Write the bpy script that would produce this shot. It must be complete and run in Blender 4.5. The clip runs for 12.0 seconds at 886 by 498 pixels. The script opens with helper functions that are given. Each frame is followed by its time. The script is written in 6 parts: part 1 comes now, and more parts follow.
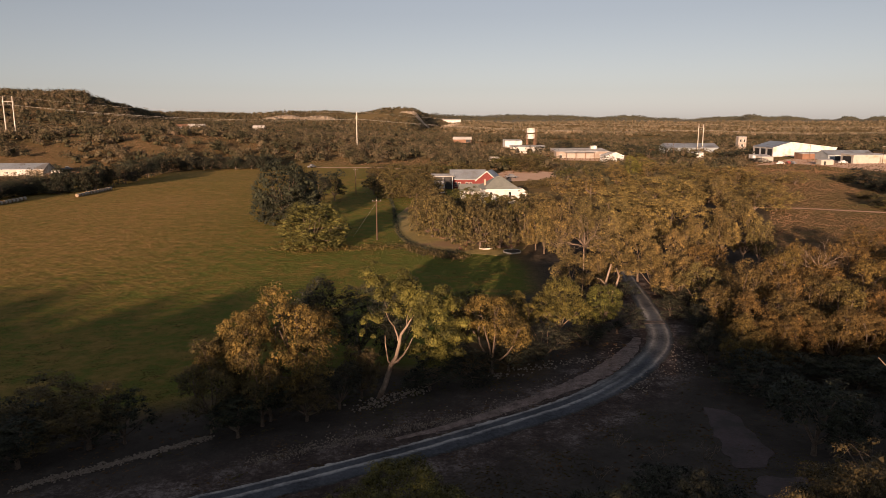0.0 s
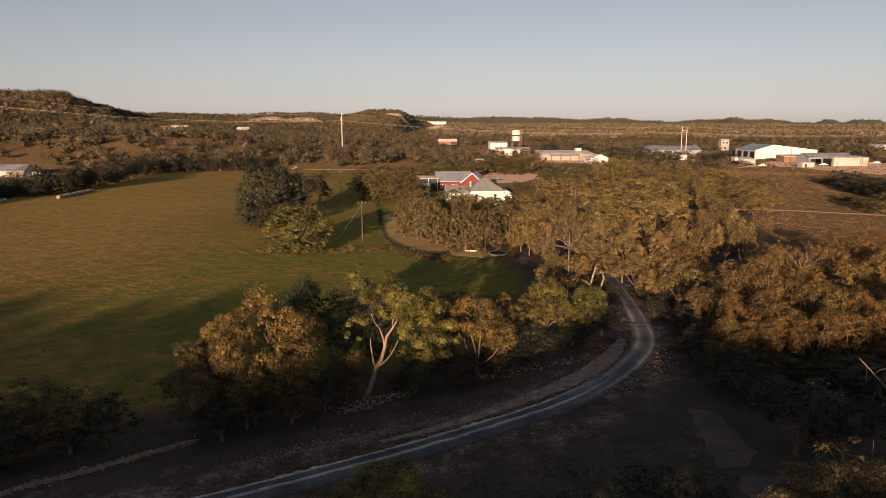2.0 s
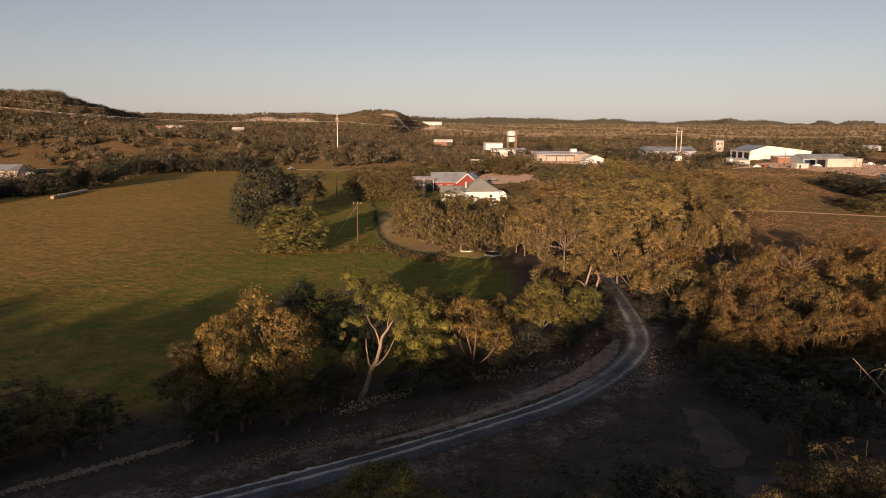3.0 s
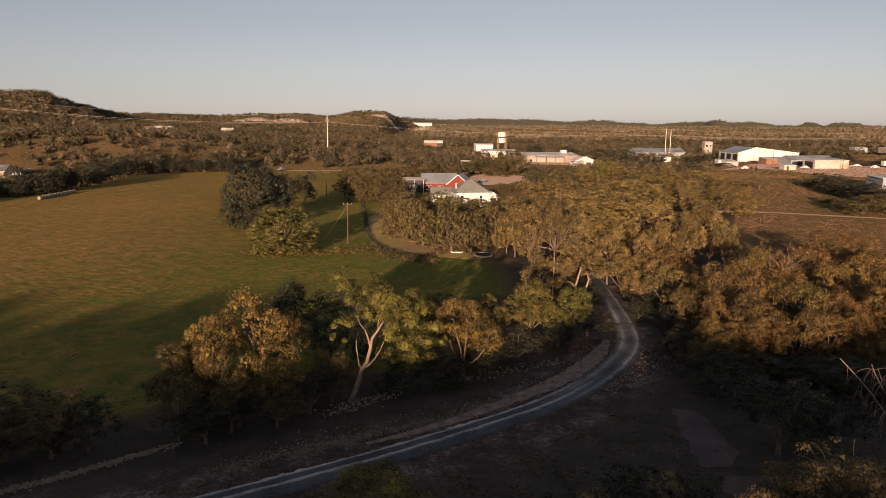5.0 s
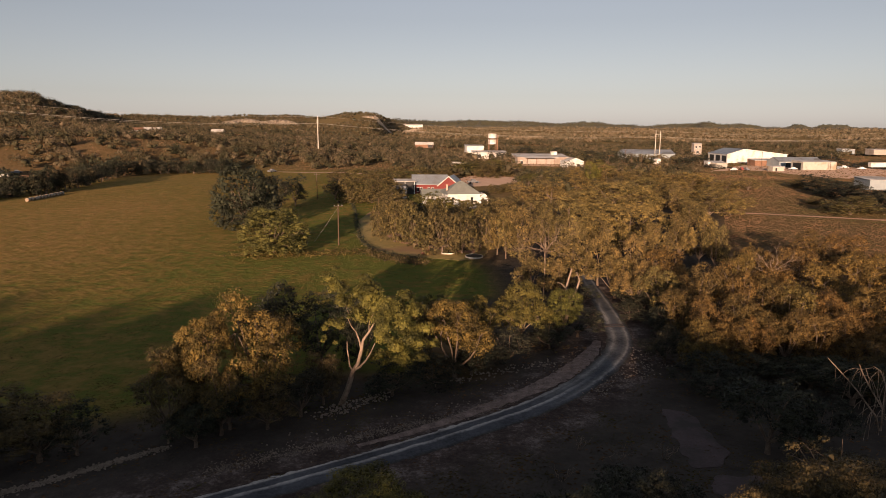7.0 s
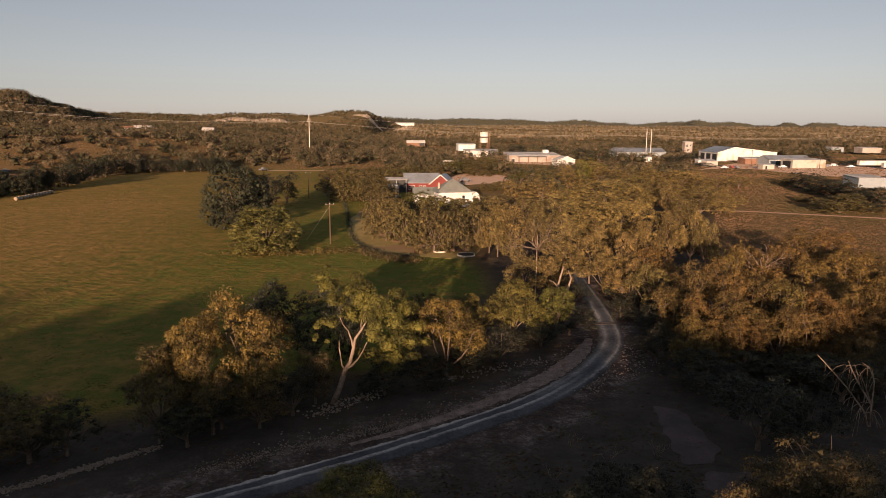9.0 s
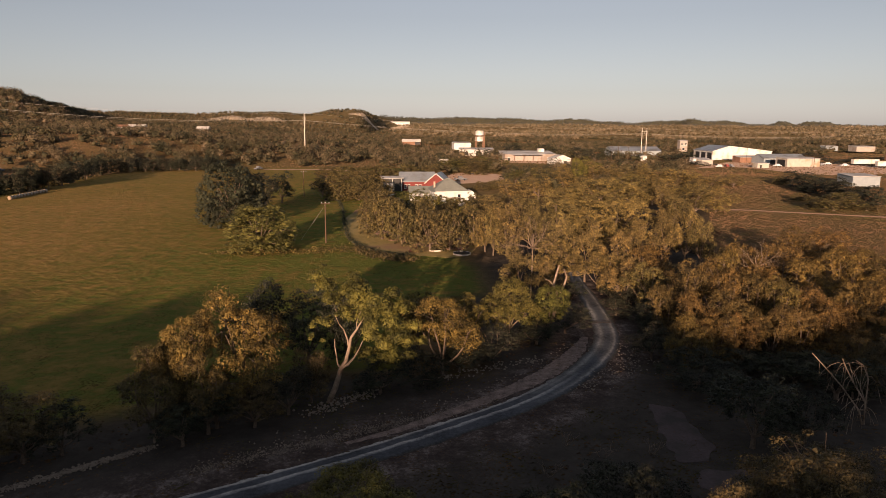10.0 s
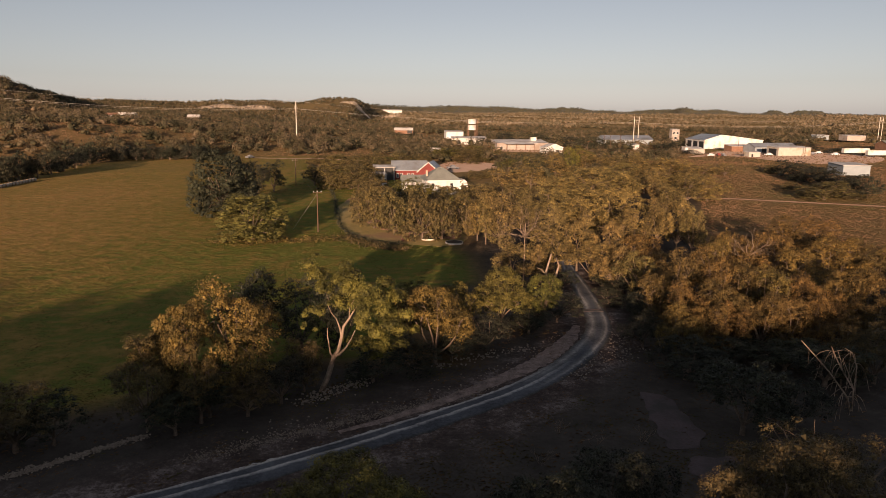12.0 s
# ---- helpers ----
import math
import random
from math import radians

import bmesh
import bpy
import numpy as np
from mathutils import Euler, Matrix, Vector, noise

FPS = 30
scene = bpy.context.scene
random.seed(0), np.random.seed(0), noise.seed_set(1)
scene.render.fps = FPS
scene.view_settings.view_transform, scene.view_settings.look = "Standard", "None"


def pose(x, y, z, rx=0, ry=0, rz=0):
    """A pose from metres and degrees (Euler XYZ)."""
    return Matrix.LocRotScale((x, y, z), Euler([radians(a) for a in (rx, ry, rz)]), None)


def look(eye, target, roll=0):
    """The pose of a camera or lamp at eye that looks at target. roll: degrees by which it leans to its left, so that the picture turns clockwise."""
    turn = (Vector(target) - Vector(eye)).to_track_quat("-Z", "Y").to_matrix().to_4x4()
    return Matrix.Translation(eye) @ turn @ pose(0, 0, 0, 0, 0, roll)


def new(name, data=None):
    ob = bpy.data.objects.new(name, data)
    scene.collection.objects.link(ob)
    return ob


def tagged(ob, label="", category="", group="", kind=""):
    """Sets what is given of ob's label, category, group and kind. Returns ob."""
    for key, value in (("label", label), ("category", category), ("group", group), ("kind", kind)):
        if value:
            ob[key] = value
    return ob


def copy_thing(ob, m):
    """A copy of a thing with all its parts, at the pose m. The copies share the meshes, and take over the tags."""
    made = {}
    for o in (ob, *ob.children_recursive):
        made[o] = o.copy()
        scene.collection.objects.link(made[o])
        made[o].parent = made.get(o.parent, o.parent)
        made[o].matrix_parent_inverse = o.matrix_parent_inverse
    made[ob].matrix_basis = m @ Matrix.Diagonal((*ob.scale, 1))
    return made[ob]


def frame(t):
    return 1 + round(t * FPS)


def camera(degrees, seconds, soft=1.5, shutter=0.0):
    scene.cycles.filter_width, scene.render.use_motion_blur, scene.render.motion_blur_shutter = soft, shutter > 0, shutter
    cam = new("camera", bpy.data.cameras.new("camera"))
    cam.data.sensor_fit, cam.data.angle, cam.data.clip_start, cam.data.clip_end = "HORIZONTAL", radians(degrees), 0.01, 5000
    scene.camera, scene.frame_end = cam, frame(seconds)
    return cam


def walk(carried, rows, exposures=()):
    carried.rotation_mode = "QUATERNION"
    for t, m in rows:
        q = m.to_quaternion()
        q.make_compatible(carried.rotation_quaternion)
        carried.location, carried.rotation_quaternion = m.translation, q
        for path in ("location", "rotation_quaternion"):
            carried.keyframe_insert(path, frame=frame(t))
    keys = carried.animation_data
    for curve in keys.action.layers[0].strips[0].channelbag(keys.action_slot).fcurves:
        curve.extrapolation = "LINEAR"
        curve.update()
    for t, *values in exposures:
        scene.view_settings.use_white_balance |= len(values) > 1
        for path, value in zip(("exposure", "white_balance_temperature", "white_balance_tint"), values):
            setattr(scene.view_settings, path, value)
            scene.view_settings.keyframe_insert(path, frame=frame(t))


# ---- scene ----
LENS, EYE_HEIGHT = 66.0, 24.0
cam = camera(LENS, 12.0, soft=0.55)
# seconds, yaw, pitch, roll of the hovering camera
TURNS = [
    (0.0, 0.0, -10.5, 0.0), (0.5, -0.565, -10.43, -0.032), (1.0, -0.8, -10.402, -0.067), (1.5, -0.996, -10.378, -0.124),
    (2.0, -1.205, -10.337, -0.153), (2.5, -1.399, -10.324, -0.197), (3.0, -1.576, -10.285, -0.245), (5.0, -2.379, -10.2, -0.373),
    (5.5, -2.589, -10.172, -0.388), (6.0, -2.78, -10.127, -0.409), (6.5, -2.965, -10.095, -0.417), (7.0, -3.147, -10.07, -0.409),
    (9.0, -3.836, -10.203, -0.407), (9.5, -4.034, -10.236, -0.365), (10.0, -4.207, -10.3, -0.408), (10.5, -4.369, -10.382, -0.418),
    (11.0, -4.544, -10.562, -0.45), (11.5, -4.695, -10.898, -0.48), (12.0, -4.839, -11.224, -0.478)]
walk(cam, [(t, pose(0, 0, EYE_HEIGHT, 90 + pitch, roll, yaw)) for t, yaw, pitch, roll in TURNS],
     [(0.0, 0.85, 6500, 10), (12.0, 0.85, 6500, 10)])

# low evening sun from behind, a little to the left
SUN_AZ, SUN_EL = 14.0, 7.9
sun_way = Vector((math.sin(radians(SUN_AZ)) * math.cos(radians(SUN_EL)), math.cos(radians(SUN_AZ)) * math.cos(radians(SUN_EL)), -math.sin(radians(SUN_EL))))
sun = new("sun", bpy.data.lights.new("sun", "SUN"))
sun.data.energy, sun.data.angle, sun.data.color = 5.0, radians(0.6), (1.0, 0.665, 0.45)
sun.matrix_world = look(Vector((0, 0, 300)) - sun_way * 300, Vector((0, 0, 300)))

world = bpy.data.worlds.new("evening_sky")
scene.world = world
world.use_nodes = True
wn = world.node_tree.nodes
sky = wn.new("ShaderNodeTexSky")
sky.sky_type, sky.sun_disc = "NISHITA", False
sky.sun_elevation, sky.sun_rotation = radians(SUN_EL), radians(180 + SUN_AZ)
sky.air_density, sky.dust_density, sky.ozone_density, sky.altitude = 1.0, 0.6, 1.0, 300
SKY_STRENGTH = 0.0555
wn["Background"].inputs["Strength"].default_value = SKY_STRENGTH
# hazy evening air: paler and a little pinker than a clear sky
haze = wn.new("ShaderNodeHueSaturation")
haze.inputs["Saturation"].default_value = 0.42
world.node_tree.links.new(sky.outputs[0], haze.inputs["Color"])
tint = wn.new("ShaderNodeMix")
tint.data_type, tint.blend_type = "RGBA", "MULTIPLY"
tint.inputs[0].default_value = 1.0
tint.inputs[7].default_value = (0.98, 0.952, 1.065, 1)
world.node_tree.links.new(haze.outputs[0], tint.inputs[6])
veil = wn.new("ShaderNodeMix")
veil.data_type = "RGBA"
veil.inputs[0].default_value = 0.12
veil.inputs[7].default_value = (4.7, 4.95, 5.2, 1)
world.node_tree.links.new(tint.outputs[2], veil.inputs[6])
world.node_tree.links.new(veil.outputs[2], wn["Background"].inputs["Color"])


# ---- materials ----
def node(mat, kind, **inputs):
    n = mat.node_tree.nodes.new("ShaderNode" + kind)
    for key, value in inputs.items():
        n.inputs[key.replace("_", " ")].default_value = value
    return n


def wire(mat, a, out, b, into):
    mat.node_tree.links.new(a.outputs[out], b.inputs[into])


def blank(name, rough=0.85, spec=0.3, metal=0.0):
    mat = bpy.data.materials.new(name)
    mat.use_nodes = True
    bsdf = mat.node_tree.nodes["Principled BSDF"]
    bsdf.inputs["Roughness"].default_value = rough
    bsdf.inputs["Specular IOR Level"].default_value = spec
    bsdf.inputs["Metallic"].default_value = metal
    return mat, bsdf


def ramp(mat, stops):
    n = mat.node_tree.nodes.new("ShaderNodeValToRGB")
    els = n.color_ramp.elements
    while len(els) < len(stops):
        els.new(0.5)
    for el, (at, col) in zip(els, stops):
        el.position, el.color = at, (*col, 1)
    return n


def mix(mat, blend="MIX", factor=0.5):
    n = mat.node_tree.nodes.new("ShaderNodeMix")
    n.data_type, n.blend_type = "RGBA", blend
    n.inputs[0].default_value = factor
    return n


def noise_tex(mat, scale, detail=4, rough=0.6, coord="Object"):
    tc = mat.node_tree.nodes.new("ShaderNodeTexCoord")
    n = node(mat, "TexNoise", Scale=scale, Detail=detail, Roughness=rough)
    wire(mat, tc, coord, n, "Vector")
    return n


def surface(name, low, high, scale=1.0, rough=0.85, spec=0.3, metal=0.0, bump=0.3, stain=None, stain_scale=0.15, coord="Object"):
    """A surface whose colour wanders between two tones at two scales, with a fine relief."""
    mat, bsdf = blank(name, rough, spec, metal)
    big, fine = noise_tex(mat, scale, 5, 0.65, coord), noise_tex(mat, scale * 9, 3, 0.6, coord)
    blend = mix(mat, "MIX", 0.4)
    wire(mat, big, "Fac", blend, 6)
    wire(mat, fine, "Fac", blend, 7)
    tone = ramp(mat, [(0.34, low), (0.66, high)])
    wire(mat, blend, 2, tone, 0)
    last = tone, 0
    if stain:
        patch = noise_tex(mat, stain_scale, 4, 0.6, coord)
        edge = ramp(mat, [(0.48, (0, 0, 0)), (0.62, (1, 1, 1))])
        wire(mat, patch, "Fac", edge, 0)
        over = mix(mat)
        wire(mat, edge, 0, over, 0)
        wire(mat, tone, 0, over, 6)
        over.inputs[7].default_value = (*stain, 1)
        last = over, 2
    wire(mat, last[0], last[1], bsdf, "Base Color")
    b = node(mat, "Bump", Strength=bump, Distance=0.05)
    wire(mat, fine, "Fac", b, "Height")
    wire(mat, b, "Normal", bsdf, "Normal")
    return mat


def leaves(name, low, high, tint, spread=0.5, grain=7.0):
    """Foliage: a tone for each leaf spray, a tint for each tree, fine leafy mottling with relief, and light and shade
    of clumps put into the colour.
    """
    mat, bsdf = blank(name, 0.65, 0.2)
    geo = mat.node_tree.nodes.new("ShaderNodeNewGeometry")
    info = mat.node_tree.nodes.new("ShaderNodeObjectInfo")
    tone = ramp(mat, [(0.0, low), (1.0, high)])
    wire(mat, geo, "Random Per Island", tone, 0)
    per_tree = ramp(mat, [(0.0, (0.62, 0.64, 0.58)), (0.3, (1, 0.95, 0.9)), (0.5, tint), (0.7, (1.22, 1.15, 0.9)), (0.85, (0.8, 0.9, 0.72)), (1.0, (1.06, 0.9, 0.8))])
    wire(mat, info, "Random", per_tree, 0)
    both = mix(mat, "MULTIPLY", spread)
    wire(mat, tone, 0, both, 6)
    wire(mat, per_tree, 0, both, 7)
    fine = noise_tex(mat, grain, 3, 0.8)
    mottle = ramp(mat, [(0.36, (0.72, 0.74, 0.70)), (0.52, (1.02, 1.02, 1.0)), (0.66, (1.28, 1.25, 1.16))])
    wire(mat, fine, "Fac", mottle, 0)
    # coarse noise paints dark gaps and lit clumps into the leaf colour
    clump_noise = noise_tex(mat, 0.7, 2, 0.6)
    clump_shade = ramp(mat, [(0.38, (0.34, 0.36, 0.35)), (0.5, (1.0, 1.0, 1.0)), (0.61, (1.6, 1.54, 1.43))])
    wire(mat, clump_noise, "Fac", clump_shade, 0)
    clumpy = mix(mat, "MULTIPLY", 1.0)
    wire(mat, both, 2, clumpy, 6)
    wire(mat, clump_shade, 0, clumpy, 7)
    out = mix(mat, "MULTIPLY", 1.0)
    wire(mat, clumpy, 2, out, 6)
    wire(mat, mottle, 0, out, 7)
    wire(mat, out, 2, bsdf, "Base Color")
    b = node(mat, "Bump", Strength=0.3, Distance=0.1)
    wire(mat, fine, "Fac", b, "Height")
    wire(mat, b, "Normal", bsdf, "Normal")
    return mat


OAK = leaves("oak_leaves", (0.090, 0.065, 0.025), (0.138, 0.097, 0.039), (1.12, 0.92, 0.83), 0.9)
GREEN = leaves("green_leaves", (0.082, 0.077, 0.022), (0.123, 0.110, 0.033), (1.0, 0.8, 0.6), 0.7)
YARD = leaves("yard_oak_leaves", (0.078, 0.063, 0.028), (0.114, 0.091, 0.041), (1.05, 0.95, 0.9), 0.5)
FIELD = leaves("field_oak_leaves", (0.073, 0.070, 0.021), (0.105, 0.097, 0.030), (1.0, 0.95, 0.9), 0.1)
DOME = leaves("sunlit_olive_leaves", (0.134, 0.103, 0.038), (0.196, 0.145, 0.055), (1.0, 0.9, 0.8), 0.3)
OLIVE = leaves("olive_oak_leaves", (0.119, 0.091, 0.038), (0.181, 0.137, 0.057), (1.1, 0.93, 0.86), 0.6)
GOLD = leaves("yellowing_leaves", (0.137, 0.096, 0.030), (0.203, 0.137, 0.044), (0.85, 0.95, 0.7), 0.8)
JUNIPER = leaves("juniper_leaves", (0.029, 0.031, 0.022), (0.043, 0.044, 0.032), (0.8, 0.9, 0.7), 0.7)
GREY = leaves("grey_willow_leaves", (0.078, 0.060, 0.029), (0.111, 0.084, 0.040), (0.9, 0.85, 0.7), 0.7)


def woods_material(name, tones):
    """Mixed woods: dark juniper, olive oak and dry brown crowns by turns of about a tree's width."""
    mat, bsdf = blank(name, 0.65, 0.2)
    geo = mat.node_tree.nodes.new("ShaderNodeNewGeometry")
    by_tree, stand = noise_tex(mat, 0.13, 2, 0.5), noise_tex(mat, 0.012, 3, 0.6)
    both = mix(mat, "MIX", 0.35)
    wire(mat, by_tree, "Fac", both, 6)
    wire(mat, stand, "Fac", both, 7)
    kinds = ramp(mat, list(zip((0.38, 0.47, 0.55, 0.66), tones)))
    wire(mat, both, 2, kinds, 0)
    leafy = ramp(mat, [(0.0, (0.8, 0.8, 0.8)), (1.0, (1.25, 1.22, 1.16))])
    wire(mat, geo, "Random Per Island", leafy, 0)
    out = mix(mat, "MULTIPLY", 1.0)
    wire(mat, kinds, 0, out, 6)
    wire(mat, leafy, 0, out, 7)
    fine = noise_tex(mat, 0.9, 3, 0.8)
    mottle = ramp(mat, [(0.36, (0.66, 0.66, 0.64)), (0.52, (1, 1, 0.97)), (0.66, (1.22, 1.2, 1.14))])
    wire(mat, fine, "Fac", mottle, 0)
    last = mix(mat, "MULTIPLY", 1.0)
    wire(mat, out, 2, last, 6)
    wire(mat, mottle, 0, last, 7)
    wire(mat, last, 2, bsdf, "Base Color")
    b = node(mat, "Bump", Strength=0.6, Distance=1.0)
    wire(mat, fine, "Fac", b, "Height")
    wire(mat, b, "Normal", bsdf, "Normal")
    return mat


WOODS = woods_material("woodland_leaves", ((0.030, 0.031, 0.016), (0.068, 0.059, 0.031), (0.118, 0.092, 0.055), (0.205, 0.152, 0.102)))
# cooler, greyer leaf tones: the haze of distance put into the colour
HAZED_WOODS = woods_material("hazed_brush_leaves", ((0.046, 0.050, 0.048), (0.070, 0.073, 0.068), (0.092, 0.092, 0.084), (0.12, 0.115, 0.104)))
DRY_WOODS = woods_material("dry_brush_leaves", ((0.070, 0.062, 0.037), (0.140, 0.113, 0.068), (0.21, 0.16, 0.105), (0.29, 0.22, 0.155)))
BARK = surface("grey_bark", (0.08, 0.058, 0.042), (0.21, 0.155, 0.115), 3.0, 0.9, 0.2, bump=0.6)
PALE_BARK = surface("pale_bark", (0.17, 0.12, 0.085), (0.36, 0.27, 0.20), 2.0, 0.8, 0.2, bump=0.4, stain=(0.11, 0.075, 0.05), stain_scale=0.8)
GRAVEL = surface("pale_gravel", (0.062, 0.045, 0.038), (0.380, 0.281, 0.240), 1.2, 0.95, 0.2, bump=0.6)
STONE = surface("limestone", (0.128, 0.101, 0.078), (0.357, 0.289, 0.229), 1.5, 0.9, 0.2, bump=0.5)
EARTH = surface("pink_earth", (0.302, 0.209, 0.151), (0.446, 0.331, 0.259), 0.2, 0.95, 0.1, bump=0.2)
RED_EARTH = surface("reddish_yard_earth", (0.240, 0.135, 0.087), (0.420, 0.247, 0.165), 0.2, 0.95, 0.1, bump=0.2)
DUST = surface("pale_pink_dust", (0.347, 0.202, 0.139), (0.459, 0.278, 0.202), 0.3, 0.95, 0.1, bump=0.1)
LEDGE = surface("pale_cut_limestone", (0.28, 0.215, 0.15), (0.46, 0.37, 0.275), 0.05, 0.95, 0.1, bump=0.3, stain=(0.2, 0.14, 0.08), stain_scale=0.02)
for dusty in (EARTH, RED_EARTH, DUST):
    dusty.node_tree.nodes["Principled BSDF"].inputs["Sheen Weight"].default_value = 0.12
    dusty.node_tree.nodes["Principled BSDF"].inputs["Sheen Tint"].default_value = (0.75, 0.5, 0.36, 1)
BARE = surface("bare_trodden_earth", (0.065, 0.048, 0.046), (0.112, 0.084, 0.081), 0.5, 0.9, 0.2, bump=0.3, stain=(0.06, 0.05, 0.045), stain_scale=0.4)
CONCRETE = surface("worn_hard_ground", (0.07, 0.052, 0.042), (0.115, 0.086, 0.07), 0.8, 0.9, 0.2, bump=0.2, stain=(0.034, 0.028, 0.024))


def lush(mat, source, out, wet=-0.11):
    """Greener towards the low ground by the house, drier up the slope."""
    tc = mat.node_tree.nodes.new("ShaderNodeTexCoord")
    sep = mat.node_tree.nodes.new("ShaderNodeSeparateXYZ")
    wire(mat, tc, "Object", sep, 0)
    slope = node(mat, "MapRange", From_Min=-75, From_Max=-8, To_Min=0.035, To_Max=wet)
    wire(mat, sep, "X", slope, 0)
    add = node(mat, "Math")
    wire(mat, source, out, add, 0)
    wire(mat, slope, 0, add, 1)
    return add


def grass_material(name, stops, wet=0.02):
    """Grass tufts: tone by patches of the field, each blade a little different."""
    mat, bsdf = blank(name, 0.8, 0.15)
    geo = mat.node_tree.nodes.new("ShaderNodeNewGeometry")
    big, mid = noise_tex(mat, 0.018, 4, 0.6), noise_tex(mat, 0.33, 3, 0.6)
    both = mix(mat, "MIX", 0.5)
    wire(mat, big, "Fac", both, 6)
    wire(mat, mid, "Fac", both, 7)
    more = mix(mat, "MIX", 0.02)
    wire(mat, both, 2, more, 6)
    wire(mat, geo, "Random Per Island", more, 7)
    tone = ramp(mat, stops)
    wire(mat, lush(mat, more, 2, wet), 0, tone, 0)
    wire(mat, tone, 0, bsdf, "Base Color")
    return mat


PASTURE_GRASS = grass_material("pasture_grass", [(0.38, (0.057, 0.065, 0.0114)), (0.46, (0.0797, 0.065, 0.0153)), (0.54, (0.1098, 0.0722, 0.0222)), (0.63, (0.1506, 0.0848, 0.0336))], -0.035)
TUSSOCK = grass_material("tussock_grass", [(0.38, (0.0372, 0.036, 0.0093)), (0.48, (0.057, 0.0434, 0.0136)), (0.56, (0.0744, 0.0465, 0.0174)), (0.66, (0.0961, 0.057, 0.0248))])
DRY_GRASS = grass_material("dry_grass", [(0.38, (0.062, 0.064, 0.020)), (0.48, (0.10, 0.064, 0.031)), (0.60, (0.145, 0.080, 0.045)), (0.74, (0.20, 0.120, 0.074))])


# ---- ground ----
def s_curve(a, b, v):
    k = np.clip((v - a) / (b - a), 0, 1)
    return k * k * (3 - 2 * k)


# skyline: azimuth in degrees from the first view, height above the eye in degrees, distance in metres
SKY_AZ = np.array([-60, -44, -33, -29.6, -28.4, -27.05, -26.8, -26.2, -25.5, -24.6, -23.9, -22.6, -20.3, -14.6, -12.4, -8.9, -7.1, -5.7, -5.05, -3.9, -2.3, -1.6, -1.1, 1.2, 3.06, 4.9, 7.2, 8.2, 9.5, 12.8, 14.5, 15.9, 16.8, 18.5, 19.4, 20.2, 20.9, 22.7, 23.2, 23.6, 24.2, 24.8, 26.75, 27.5, 28.1, 29.4, 29.65, 29.98, 30.7, 31.1, 31.4, 31.8, 33.4, 33.75, 34.8, 36, 45, 60])
SKY_UP = np.array([1.8, 2.3, 2.2, 2.18, 2.3, 2.26, 1.9, 1.85, 1.55, 1.37, 1.06, 0.96, 0.8, 0.74, 0.95, 0.92, 0.72, 0.95, 1.13, 1.2, 1.16, 0.9, 0.72, 0.6, 0.52, 0.66, 0.64, 0.56, 0.6, 0.4, 0.58, 0.55, 0.37, 0.34, 0.22, 0.31, 0.41, 0.46, 0.47, 0.59, 0.64, 0.45, 0.48, 0.35, 0.23, 0.2, 0.25, 0.45, 0.42, 0.21, 0.3, 0.46, 0.39, 0.22, 0.11, 0.1, 0.15, 0.2])
SKY_FAR = np.array([900, 950, 1000, 1020, 1030, 1040, 1040, 1040, 1040, 1050, 1150, 1500, 1900, 1950, 1970, 2000, 2030, 2050, 2060, 2080, 2100, 2330, 2500, 3000, 3200, 3230, 3260, 3280, 3300, 3350, 3370, 3390, 3400, 3400, 3500, 3900, 4100, 4100, 3700, 3400, 3400, 3700, 4200, 4300, 4300, 4300, 4300, 4300, 4300, 4300, 4300, 4300, 4300, 4300, 4300, 4300, 4200, 4000])


def rise(x, y):
    """The height of the ground at x, y (arrays)."""
    x, y = np.asarray(x, float), np.asarray(y, float)
    r, az = np.hypot(x, y), np.degrees(np.arctan2(x, y))
    left = s_curve(4, -24, az) * (np.abs(az) < 100)
    z = left * (16 * s_curve(378, 470, r) + 7 * s_curve(470, 850, r))
    front = s_curve(75, 50, np.abs(az))
    far = np.interp(az, SKY_AZ, SKY_FAR)
    top = 24 - np.interp(far, [1500, 2600], [6, 3]) + far * np.tan(np.radians(np.interp(az, SKY_AZ, SKY_UP)))
    plain = 27 * s_curve(-3, 3, az)
    z = z + front * plain * s_curve(800, 2700, r)
    z = z + front * (top - left * 23 - plain) * s_curve(np.interp(az, [-3, 2], [0.55, 0.86]) * far, far, r) * (1 - 0.6 * s_curve(far, far * 1.35, r))
    wob = np.sin(x / 83.0 + 1.0) * np.sin(y / 117.0) + 0.6 * np.sin(x / 41.0 + y / 57.0)
    z = z + 2.2 * wob * s_curve(480, 900, r)
    # unseen wooded rise behind the camera, across the sun's way; its crest is shaped to place the shadow edge
    s = -(x * math.sin(radians(SUN_AZ)) + y * math.cos(radians(SUN_AZ)))
    across = x * math.cos(radians(SUN_AZ)) - y * math.sin(radians(SUN_AZ))
    z = z + RIDGE * s_curve(40, 170, s) * (1 + 0.012 * np.sin(across / 37.0))
    z = z - 0.6 * np.exp(-((across + 22) / 15.0) ** 2) * s_curve(60, 170, s)
    z = z - 2.0 * s_curve(-50, -62, across) * s_curve(60, 170, s)
    z = z + (0.9 * s_curve(-3, 4, across) - 0.3 * s_curve(20, 24, across) + 4.5 * s_curve(26.5, 30, across)) * s_curve(60, 170, s)
    return z


RIDGE = 28.6


def sheet(name, verts, faces, mat, smooth=False):
    me = bpy.data.meshes.new(name)
    me.from_pydata([tuple(v) for v in verts], [], [tuple(f) for f in faces])
    me.materials.append(mat)
    if smooth:
        me.polygons.foreach_set("use_smooth", [True] * len(me.polygons))
    me.update()
    return new(name, me)


